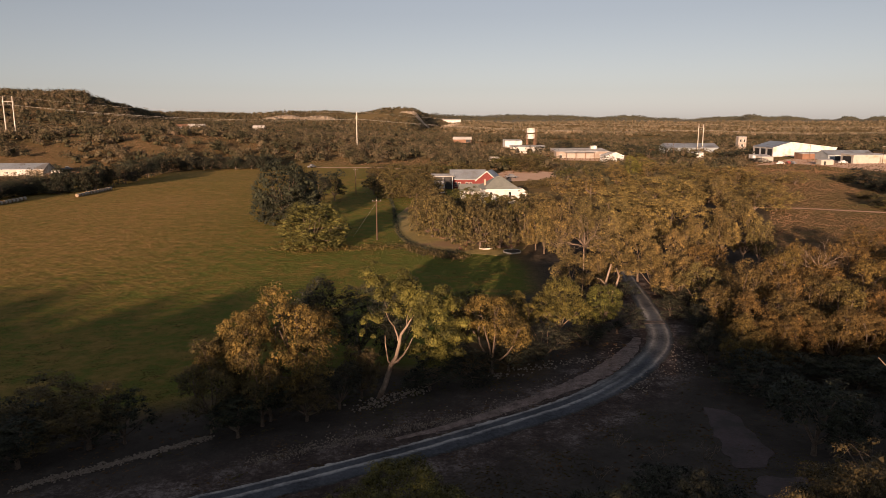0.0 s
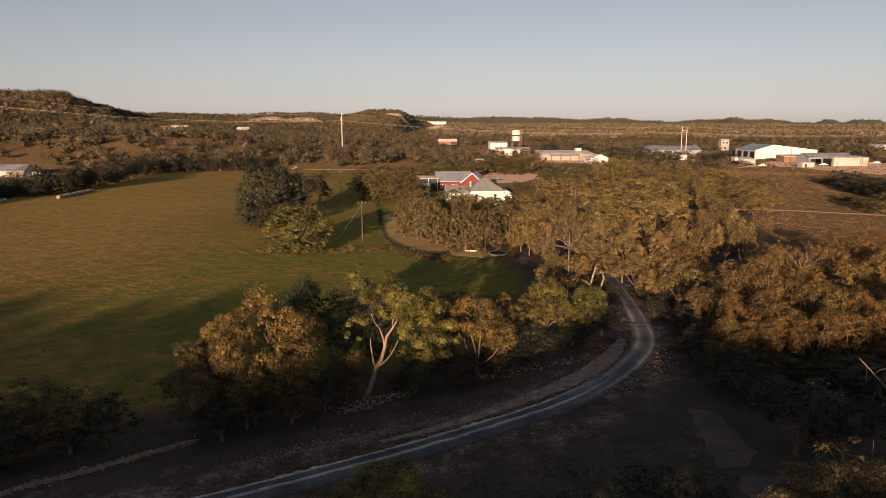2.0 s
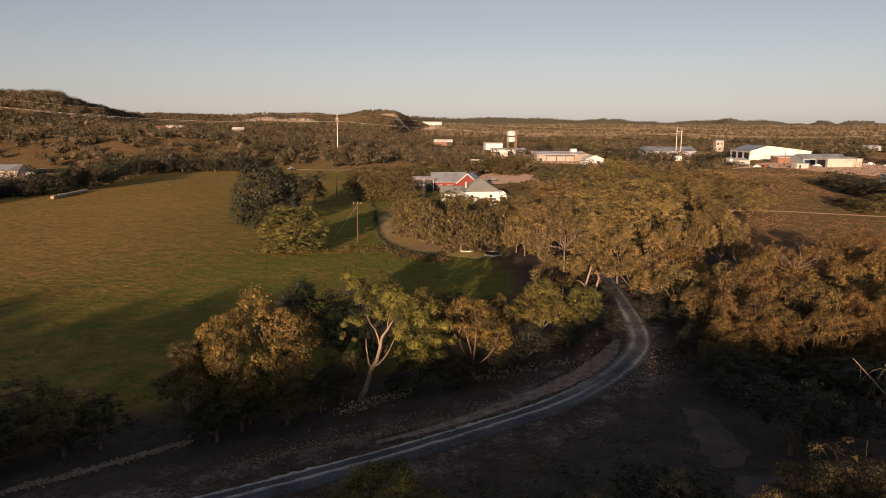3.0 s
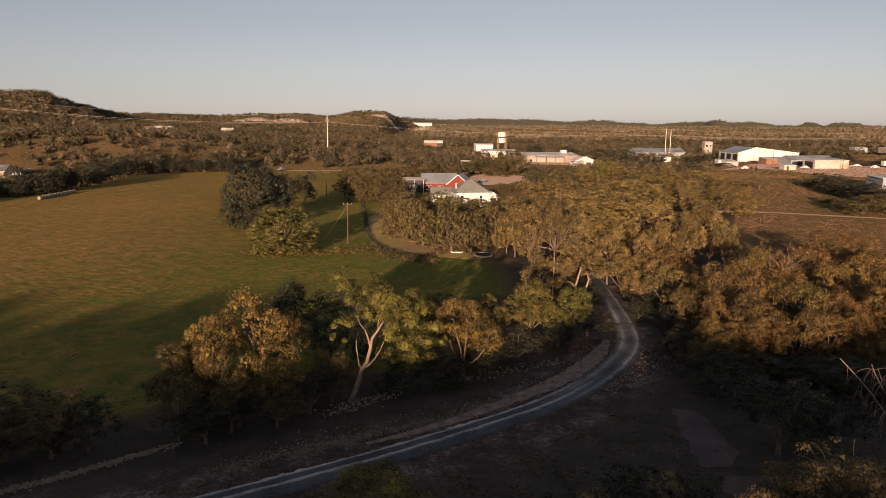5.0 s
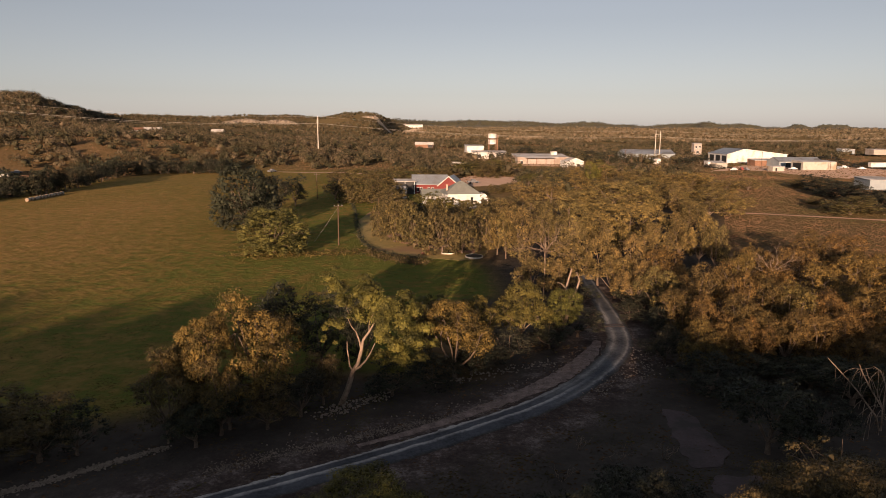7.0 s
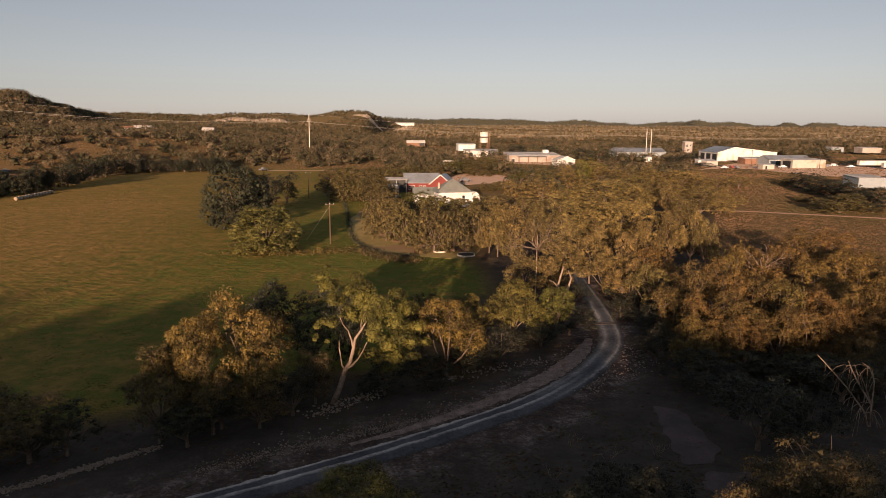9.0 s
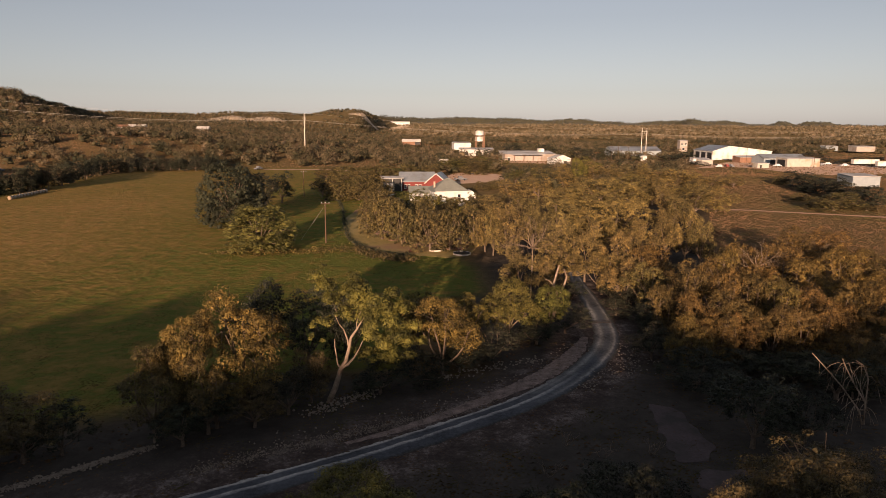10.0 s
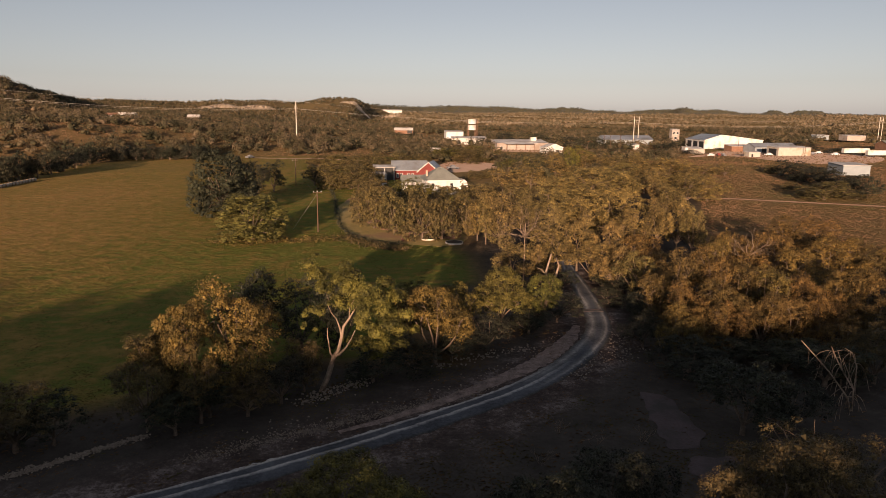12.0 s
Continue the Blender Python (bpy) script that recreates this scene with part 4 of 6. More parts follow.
def far_woods(name, seed, count, near, far, size, leaf, per, open_ground, label, mat, arc=(-37, 42)):
    """Woods too far off to count: low crowns of leaf sprays over the rising ground."""
    rng = np.random.default_rng(seed)
    az = np.radians(rng.uniform(*arc, count))
    r = np.sqrt(rng.uniform(near ** 2, far ** 2, count)) if far < 1500 else rng.uniform(near, far, count)
    x, y = r * np.sin(az), r * np.cos(az)
    keep = ~open_ground(x, y)
    x, y = x[keep], y[keep]
    z = rise(x, y)
    n = len(x)
    s = size * rng.uniform(0.6, 1.35, n)
    lobes = 3 if far < 500 else 1
    spots, sizes = [], []
    for k in range(lobes):
        off = rng.normal(0, 0.26 if lobes > 1 else 0.0, (n, 3)) * s[:, None] * np.array([1, 1, 0.5])
        spots.append(np.stack([x, y, z + 0.36 * s], 1) + off)
        sizes.append(s * (0.32 if lobes == 1 else 0.2) * rng.uniform(0.85, 1.15, n))
    hearts = cores(rng, np.vstack(spots), np.concatenate(sizes), 2, (1, 1, 0.86), 0.3)
    d = rng.normal(0, 1, (n, per, 3))
    d /= np.linalg.norm(d, axis=2)[:, :, None]
    d[:, :, 2] = np.abs(d[:, :, 2])
    c = np.stack([x, y, z + 0.3 * s], 1)[:, None, :] + d * (1 + 0.15 * rng.normal(0, 1, (n, per, 1))) * (s[:, None, None] * np.array([0.6, 0.6, 0.66]))
    v, q = hearts
    sprays = leaf_tris(rng, c.reshape(-1, 3), d.reshape(-1, 3), leaf, 0.4)
    return tagged(new(name, pieces_mesh(name, np.vstack([v, sprays[0]]), q, mat, sprays[1] + len(v))), label, "woodland", kind="stuff")


def clearings(x, y):
    """Open ground in the middle distance: pasture, yards, dry fields and lots."""
    k = x / np.maximum(y, 1)
    pasture = (in_field(x, y) > 0.3) | ((y < 345) & (k < 0.165) & (k > -0.12))
    brown = (k > 0.38) & (y < 345)
    lots = (k > 0.10) & (k < 0.9) & (y > 400) & (y < 475)
    green = (k > 0.16) & (k < 0.36) & (y > 380) & (y < 470)
    works = (k > 0.44) & (k < 0.85) & (y > 330) & (y < 560)
    shelf = (k < -0.3) & (y > 412) & (y < 440) & (np.sin(x / 11.0) * np.sin(y / 9.0 + x / 31.0) > -0.5)
    workyard = (k < -0.42) & (y > 270) & (y < 350)
    glade = np.sin(x / 37.0 + 0.5 * np.sin(y / 60.0)) * np.sin(y / 51.0) > 0.62
    glade &= k > -0.3
    return pasture | brown | lots | green | works | shelf | workyard | glade


def glades(x, y):
    k = x / np.maximum(y, 1)
    cut = ((k > -0.265) & (k < -0.155) & (y > 1425) & (y < 1510)) | ((k > -0.075) & (k < 0.04) & (y > 1740) & (y < 1870))
    strip = (k > 0.28) & (k < 0.38) & (y > 1150) & (y < 1300)
    return cut | strip | (np.sin(x / 91.0 + np.sin(y / 130.0)) * np.sin(y / 173.0 + 1) > 0.86)


far_woods("near_woods", 70, 1300, 250, 470, 5.6, 0.4, 160, clearings, "scrubby oak and juniper woods behind the farm", WOODS)
far_woods("woods", 71, 7600, 440, 1150, 5.2, 0.6, 62, clearings, "mixed scrub woods of the middle distance", WOODS)
far_woods("far_woods", 72, 5000, 1120, 2300, 5.6, 1.0, 16, glades, "dark wooded ridge beyond the farm", WOODS, (-37, 0))
far_woods("far_woods", 75, 5400, 1120, 2500, 5.6, 1.0, 16, glades, "dry brushland beyond the sheds", DRY_WOODS, (0, 42))
far_woods("distant_woods", 73, 9000, 2400, 4400, 6.5, 1.6, 6, glades, "distant wooded ridges on the horizon", HAZED_WOODS)


def ledge(x, y, w, h, label):
    """A pale cut in the hillside: a broken rock face with a sloping foot."""
    rng = np.random.default_rng(int(abs(x)) + 7)
    bm = bmesh.new()
    n = 24
    rows = []
    for k, (dy, dz) in enumerate(((-30, 0.0), (-8, 0.25), (0, 0.7), (6, 1.0), (26, 1.02))):
        rows.append([bm.verts.new((x + w * (i / n - 0.5), y + dy + rng.normal(0, 3), float(rise(x + w * (i / n - 0.5), y + dy)) - 1.5 + h * dz * math.sin(math.pi * (i + 0.3) / (n + 0.6)) ** 0.5 * rng.uniform(0.8, 1.1))) for i in range(n + 1)])
    for r0, r1 in zip(rows, rows[1:]):
        for i in range(n):
            bm.faces.new((r0[i], r0[i + 1], r1[i + 1], r1[i]))
    bmesh.ops.recalc_face_normals(bm, faces=bm.faces)
    me = bpy.data.meshes.new("rock_cut")
    bm.to_mesh(me)
    bm.free()
    me.materials.append(LEDGE)
    return tagged(new("rock_cut", me), label, "rock face")


for lx, ly, lw, lh in ((-345.1, 1500.0, 70, 8), (-268.1, 1505.0, 75, 8), (-72.7, 1800.0, 80, 8), (24.7, 1870.0, 70, 10), (-368.5, 1470.0, 40, 6), (-297.8, 1480.0, 50, 5)):
    ledge(lx, ly, lw, lh, "pale limestone cut in the wooded ridge")


def ridge_woods():
    """Unseen trees added along the rise behind the camera to shade the bank and the road."""
    rng = np.random.default_rng(74)
    n, per = 900, 44
    s, across = rng.uniform(150, 240, n), rng.uniform(-330, 330, n)
    ca, sa = math.cos(radians(SUN_AZ)), math.sin(radians(SUN_AZ))
    x, y = across * ca - s * sa, -across * sa - s * ca
    z = rise(x, y)
    size = 6.5 * rng.uniform(0.92, 1.06, n)
    d = rng.normal(0, 1, (n, per, 3))
    d /= np.linalg.norm(d, axis=2)[:, :, None]
    d[:, :, 2] = np.abs(d[:, :, 2])
    c = np.stack([x, y, z + 0.2 * size], 1)[:, None, :] + d * (size[:, None, None] * np.array([0.6, 0.6, 0.8]))
    v, q = leaf_quads(rng, c.reshape(-1, 3), d.reshape(-1, 3), 1.9)
    tagged(new("ridge_woods", pieces_mesh("ridge_woods", v, q, WOODS)), "unseen wooded rise added to shade the creek bank", "woodland", kind="stuff")


ridge_woods()


def hero_sycamore():
    """The tall sycamore with its forked pale trunk bared to the sun."""
    rng = np.random.default_rng(90)
    x, y = -5.6, 57.4
    top = thing("sycamore_tree", x, y, 0)
    foot = np.array([x, y, 0])
    limbs = [(0.27, 0.22, [(-5.8, 57.0, -0.4), (-5.5, 57.0, 0.4), (-5.1, 57.0, 1.3), (-4.8, 56.9, 2.3), (-4.5, 56.8, 3.3)]),
             (0.2, 0.035, [(-4.5, 56.8, 3.2), (-4.1, 56.7, 3.9), (-3.8, 56.5, 5.1), (-3.6, 56.4, 6.1), (-3.1, 56.4, 6.8), (-2.7, 56.4, 7.5), (-2.2, 56.4, 8.2)]),
             (0.13, 0.03, [(-4.5, 56.8, 3.2), (-3.9, 56.4, 3.7), (-3.4, 56.2, 4.3), (-2.9, 56.0, 5.2), (-2.6, 56.0, 5.9)]),
             (0.1, 0.025, [(-3.8, 56.5, 5.2), (-3.9, 56.4, 5.9), (-4.2, 56.4, 6.8), (-4.6, 56.4, 7.3), (-4.9, 56.5, 8.0)]),
             (0.09, 0.03, [(-4.5, 56.8, 3.1), (-4.8, 56.7, 3.6), (-4.9, 56.6, 4.5), (-5.0, 56.6, 5.2), (-5.0, 56.6, 5.9)]),
             (0.05, 0.015, [(-3.1, 56.4, 6.8), (-3.1, 56.4, 7.4), (-3.0, 56.4, 7.9), (-2.7, 56.5, 8.4)])]
    v, q = join([tube(np.array(p) - foot, np.linspace(r, tip, len(p)), 8) for r, tip, p in limbs])
    under(new("trunk", pieces_mesh("sycamore_trunk", v, q, PALE_BARK)), top)
    blobs = []
    for px, py, pz, r in ((-6.4, 58.0, 10.3, 1.0), (-4.1, 58.0, 10.3, 1.1), (-2.4, 58.0, 10.0, 1.2), (-5.4, 58.0, 9.0, 1.0), (-3.2, 58.5, 8.9, 1.2), (-0.9, 58.0, 9.3, 1.3), (-1.2, 57.0, 7.8, 1.4), (0.3, 58.0, 8.0, 1.2),
                          (0.3, 57.5, 6.3, 1.3), (-1.4, 56.5, 6.1, 1.1), (-0.4, 57.0, 4.7, 1.2), (1.1, 58.0, 4.6, 1.0), (-1.8, 57.5, 4.0, 0.9), (-1.2, 58.0, 3.0, 0.7), (-6.0, 58.5, 7.1, 0.7), (-6.2, 58.0, 6.2, 0.5), (-4.2, 59.0, 7.7, 1.0), (-6.8, 58.0, 10.9, 0.5)):
        for k in range(5):
            blobs.append((px - x + rng.normal(0, 0.6), py - y + rng.normal(0, 0.9), pz + rng.normal(0, 0.5), r * rng.uniform(0.5, 0.85)))
    pts, outs = blob_points(rng, blobs, 420)
    v, q = cores(rng, [o[:3] for o in blobs], [o[3] * 0.5 for o in blobs], 2, (1, 1, 0.8), 0.27)
    sprays = leaf_tris(rng, pts, outs, 0.085)
    under(new("crown", pieces_mesh("sycamore_crown", np.vstack([v, sprays[0]]), q, GREEN, sprays[1] + len(v))), top)
    tagged(top, "tall sycamore with a forked sunlit pale trunk and green leaves", "tree", "roadside trees")


hero_sycamore()


def grass(name, seed, count, reach, inside, mat, size, label):
    """Countless upright tufts over an area; a ragged fan of blades each."""
    rng = np.random.default_rng(seed)
    x, y = reach(rng, count)
    keep = rng.random(count) < inside(x, y)
    x, y = x[keep], y[keep]
    z = rise(x, y)
    n = len(x)
    r = np.hypot(x, y)
    tufty = np.sin(x * 1.1 + 2 * np.sin(y * 0.31)) * np.sin(y * 0.8 + 1.7 * np.sin(x * 0.37)) + 0.6 * np.sin(x * 0.43 + 1.3 * np.sin(y * 0.19) + 2) * np.sin(y * 0.29 + x * 0.11)
    s = size * rng.uniform(0.85, 1.15, n) * (0.7 + r / 220) * np.clip(1 + 0.28 * tufty, 0.65, 1.5)
    a = rng.uniform(-1.1, 1.1, n)
    u = np.stack([np.cos(a), np.sin(a), 0 * a], 1) * (s * rng.uniform(0.8, 1.6, n))[:, None]
    h = np.stack([rng.normal(0, 0.25, n) * s, rng.normal(0, 0.25, n) * s, s * rng.uniform(0.5, 0.72, n)], 1)
    c = np.stack([x, y, z - 0.03], 1)
    out = [np.stack([c - u * 0.7, c + u * 0.7, c + u * rng.uniform(0.1, 0.7, n)[:, None] + h, c - u * rng.uniform(0.1, 0.7, n)[:, None] + h * 0.75], 1)]
    v = np.concatenate(out, 0).reshape(-1, 3)
    return tagged(new(name, pieces_mesh(name, v, np.arange(len(v)).reshape(-1, 4), mat)), label, "grass", kind="stuff")


def wedge(a0, a1, r0, r1):
    def spread(rng, n):
        az, r = np.radians(rng.uniform(a0, a1, n)), np.exp(rng.uniform(math.log(r0), math.log(r1), n))
        return r * np.sin(az), r * np.cos(az)
    return spread


grass("pasture_grass", 61, 130000, wedge(-36, 8, 52, 300), lambda x, y: in_field(x, y) * 0.9, PASTURE_GRASS, 0.085, "olive and straw-coloured pasture grass")
def within(corners):
    """A test for points inside a plan outline."""
    line = smooth_line([*corners, corners[0]], 6)[:-1]

    def test(x, y):
        hit = np.zeros(len(x), bool)
        for (ax, ay), (bx, by) in zip(line, np.roll(line, -1, axis=0)):
            hit ^= ((ay > y) != (by > y)) & (x < (bx - ax) * (y - ay) / (by - ay + 1e-12) + ax)
        return hit
    return test


def tussocks(x, y):
    """1 where coarse brown tufts crowd together in the pasture."""
    w = np.sin(x * 0.55 + 2.1 * np.sin(y * 0.13 + 1)) * np.sin(y * 0.33 + 1.9 * np.sin(x * 0.17)) + 0.5 * np.sin(x * 1.7 + y * 0.6) * np.sin(y * 1.3)
    return in_field(x, y) * np.clip(1.6 * w - 0.1, 0, 0.9)


grass("tussock_grass", 68, 36000, wedge(-36, 8, 52, 390), tussocks, TUSSOCK, 0.09, "coarse brown tussocks scattered over the pasture")
LAWN_EDGE = [(-12.0, 177.5), (-10.3, 149.4), (-6.8, 135.1), (-1.7, 128.3), (3.3, 126.0), (12.1, 123.2), (17.3, 136.4), (21.2, 174.2), (2.8, 208.5), (-8.3, 202.6)]
LAWN_GRASS = grass_material("short_dry_lawn_grass", [(0.36, (0.16, 0.145, 0.05)), (0.5, (0.25, 0.19, 0.08)), (0.66, (0.36, 0.25, 0.14))])
on_lawn = within(LAWN_EDGE)
grass("lawn_grass", 65, 60000, wedge(-6, 9, 128, 215), lambda x, y: 0.95 * on_lawn(x, y), LAWN_GRASS, 0.07, "short dry lawn grass round the farmhouse oaks")


def leafy_line(name, points, wide, tall, count, leaf, mat, seed, label):
    """A low ragged line of leafy growth along the ground."""
    rng = np.random.default_rng(seed)
    line = smooth_line(points, 20)
    q = line[rng.integers(len(line), size=count)] + rng.normal(0, wide / 2.2, (count, 2))
    h = tall * np.abs(rng.normal(0.3, 0.35, count)) * (0.7 + 0.4 * np.sin(q[:, 0] * 2.1) * np.sin(q[:, 1] * 1.7))
    c = np.stack([q[:, 0], q[:, 1], rise(q[:, 0], q[:, 1]) + np.abs(h)], 1)
    v, f = leaf_quads(rng, c, rng.normal(0, 0.4, (count, 3)) + [0, -0.3, 0.5], leaf)
    return tagged(new(name, pieces_mesh(name, v, f, mat)), label, "hedge", kind="stuff")


leafy_line("lawn_hedge", [(-17.0, 218.0), (-13.9, 191.7), (-11.7, 167.0), (-9.6, 147.1), (-6.3, 134.5), (-1.7, 127.7), (2.9, 124.9)], 0.8, 0.7, 2600, 0.14, JUNIPER, 91, "low dark ragged hedge curving round the lawn")
leafy_line("weeds", [(-7.7, 132.6), (-3.6, 125.4), (0.6, 121.6), (2.8, 120.0)], 2.6, 1.0, 1600, 0.16, GREY, 92, "pale weeds along the lawn hedge")
leafy_line("weeds", [(-31.1, 130.1), (-24.1, 127.7), (-15.8, 130.1), (-9.4, 132.6)], 4.0, 0.8, 1500, 0.16, OAK, 93, "rough brown weeds under the pasture oak")
grass("scrub_grass", 64, 70000, wedge(-38, 43, 240, 1000), lambda x, y: 0.9 * (in_field(x, y) < 0.2) * ((x < 0.36 * y) | (y > 330)) * ((y > 330) | (x < 0.1 * y)), DRY_GRASS, 0.2, "tall dry grass of the open scrubland")
TRACK = [(88.2, 195.7), (102.3, 193.0), (112.2, 188.0), (121.6, 183.2), (137.0, 175.3)]
TRACK_LINE = smooth_line(TRACK, 12)


def off_track(x, y):
    return np.hypot(x[:, None] - TRACK_LINE[None, :, 0], y[:, None] - TRACK_LINE[None, :, 1]).min(1) > 2.6


grass("dry_grass", 62, 70000, wedge(20, 43, 90, 400), lambda x, y: 0.9 * (woodland_floor(x, y) < 0.4) * off_track(x, y), DRY_GRASS, 0.13, "dry reddish-brown grass of the open field")
grass("shade_grass", 66, 26000, wedge(-10, 34, 33, 75), lambda x, y: 0.8 * (in_field(x, y) < 0.2) * np.clip(0.5 + np.sin(x * 0.35) * np.sin(y * 0.3 + 1), 0, 1) * (road_bank(x, y) < 0.6), PASTURE_GRASS, 0.13, "sparse green grass in the shaded clearing")
grass("bank_grass", 63, 26000, wedge(-40, 40, 26, 75), lambda x, y: 0.5 * (in_field(x, y) < 0.2) * (np.sin(x * 0.9) * np.sin(y * 0.7) > -0.3), DRY_GRASS, 0.16, "thin dry grass on the shaded bank")


# ---- buildings ----
WHITE_WALL = surface("white_painted_boards", (0.54, 0.53, 0.51), (0.70, 0.70, 0.69), 0.5, 0.7, 0.3, bump=0.1, stain=(0.50, 0.44, 0.36), stain_scale=0.25)
TAN_WALL = surface("tan_sheet_wall", (0.387, 0.345, 0.290), (0.510, 0.469, 0.410), 0.4, 0.6, 0.3, bump=0.1, stain=(0.32, 0.25, 0.17))
GREY_WALL = surface("grey_blue_sheet_wall", (0.22, 0.25, 0.27), (0.32, 0.35, 0.36), 0.4, 0.6, 0.3, bump=0.1)
RED_WALL = surface("barn_red_boards", (0.128, 0.022, 0.019), (0.203, 0.045, 0.038), 0.6, 0.75, 0.3, bump=0.2)
BROWN_WALL = surface("rusty_boards", (0.16, 0.085, 0.055), (0.30, 0.17, 0.11), 0.5, 0.85, 0.2, bump=0.2)
STONE_WALL = surface("pink_plaster", (0.42, 0.27, 0.20), (0.56, 0.40, 0.31), 0.5, 0.85, 0.2, bump=0.2)
METAL_ROOF = surface("grey_metal_roof", (0.24, 0.26, 0.28), (0.38, 0.40, 0.42), 0.3, 0.45, 0.5, 0.35, bump=0.05, stain=(0.20, 0.19, 0.18))
GREEN_ROOF = surface("grey_green_shingle", (0.15, 0.16, 0.14), (0.25, 0.25, 0.22), 0.5, 0.85, 0.2, bump=0.2)
PALE_ROOF = surface("bleached_roof", (0.48, 0.45, 0.41), (0.66, 0.62, 0.57), 0.3, 0.6, 0.3, bump=0.05, stain=(0.38, 0.33, 0.28))
WORN_SHEET = surface("weathered_pale_sheet", (0.30, 0.255, 0.22), (0.44, 0.385, 0.335), 0.3, 0.65, 0.3, bump=0.05, stain=(0.27, 0.21, 0.165))
# near-black: paints the shade inside openings; also for rails, chassis and dark water
DARK = surface("near_black", (0.012, 0.012, 0.013), (0.03, 0.028, 0.026), 1.0, 0.6, 0.4, bump=0.0)
TRIM = surface("white_trim", (0.66, 0.63, 0.58), (0.80, 0.78, 0.73), 1.0, 0.6, 0.3, bump=0.05)
POLE_WOOD = surface("weathered_pole_wood", (0.07, 0.045, 0.03), (0.14, 0.09, 0.06), 2.0, 0.9, 0.2, bump=0.3)
POLE_PALE = surface("pale_pole", (0.50, 0.45, 0.38), (0.66, 0.60, 0.52), 0.6, 0.6, 0.3, bump=0.05)
RUBBER = surface("tyre_rubber", (0.012, 0.012, 0.012), (0.03, 0.03, 0.03), 3.0, 0.8, 0.3, bump=0.1)


def glass():
    mat, bsdf = blank("window_glass", 0.08, 0.5)
    bsdf.inputs["Base Color"].default_value = (0.02, 0.022, 0.025, 1)
    return mat


GLASS = glass()


def part(name, bm, mat, parent, label=""):
    """Links a bmesh as one mesh object under a thing or a part."""
    me = bpy.data.meshes.new(name)
    bmesh.ops.recalc_face_normals(bm, faces=bm.faces)
    bm.to_mesh(me)
    bm.free()
    me.materials.append(mat)
    ob = new(name, me)
    ob.parent = parent
    return tagged(ob, label) if label else ob


def add_box(bm, x0, x1, y0, y1, z0, z1, bevel=0.0):
    got = bmesh.ops.create_cube(bm, size=1.0, matrix=Matrix.Translation(((x0 + x1) / 2, (y0 + y1) / 2, (z0 + z1) / 2)) @ Matrix.Diagonal((x1 - x0, y1 - y0, z1 - z0, 1)))
    if bevel:
        edges = {e for v in got["verts"] for e in v.link_edges}
        bmesh.ops.bevel(bm, geom=list(edges), offset=bevel, segments=2, affect="EDGES", profile=0.7)
    return bm


def box(x0, x1, y0, y1, z0, z1, bevel=0.0):
    return add_box(bmesh.new(), x0, x1, y0, y1, z0, z1, bevel)


def prism(profile, a, b, axis):
    """A solid whose outline in one upright plane is drawn from a to b along an axis."""
    bm = bmesh.new()
    put = (lambda u, w, t: (t, u, w)) if axis == "x" else (lambda u, w, t: (u, t, w))
    ends = [[bm.verts.new(put(u, w, t)) for u, w in profile] for t in (a, b)]
    bm.faces.new(ends[0])
    bm.faces.new(ends[1][::-1])
    n = len(profile)
    for i in range(n):
        bm.faces.new((ends[0][i], ends[0][(i + 1) % n], ends[1][(i + 1) % n], ends[1][i]))
    return bm


def window_on(parent, x, y, z, w, h, face="front"):
    """A framed window set on a wall: frame, sill and pane."""
    win = thing("window", x, y, z, 0 if face == "front" else -90)
    win.parent = parent
    bm = bmesh.new()
    t = 0.09
    for a, b, c, d in ((-w / 2, w / 2, 0, t), (-w / 2, w / 2, h - t, h), (-w / 2, -w / 2 + t, t, h - t), (w / 2 - t, w / 2, t, h - t), (-w / 2 + t, w / 2 - t, h / 2 - 0.03, h / 2 + 0.03)):
        add_box(bm, a, b, -0.06, 0.02, c, d)
    part("frame", bm, TRIM, win)
    part("pane", box(-w / 2 + t, w / 2 - t, -0.02, 0.01, t, h - t), GLASS, win)
    part("sill", box(-w / 2 - 0.08, w / 2 + 0.08, -0.14, 0.02, -0.08, -0.005), TRIM, win)
    return win


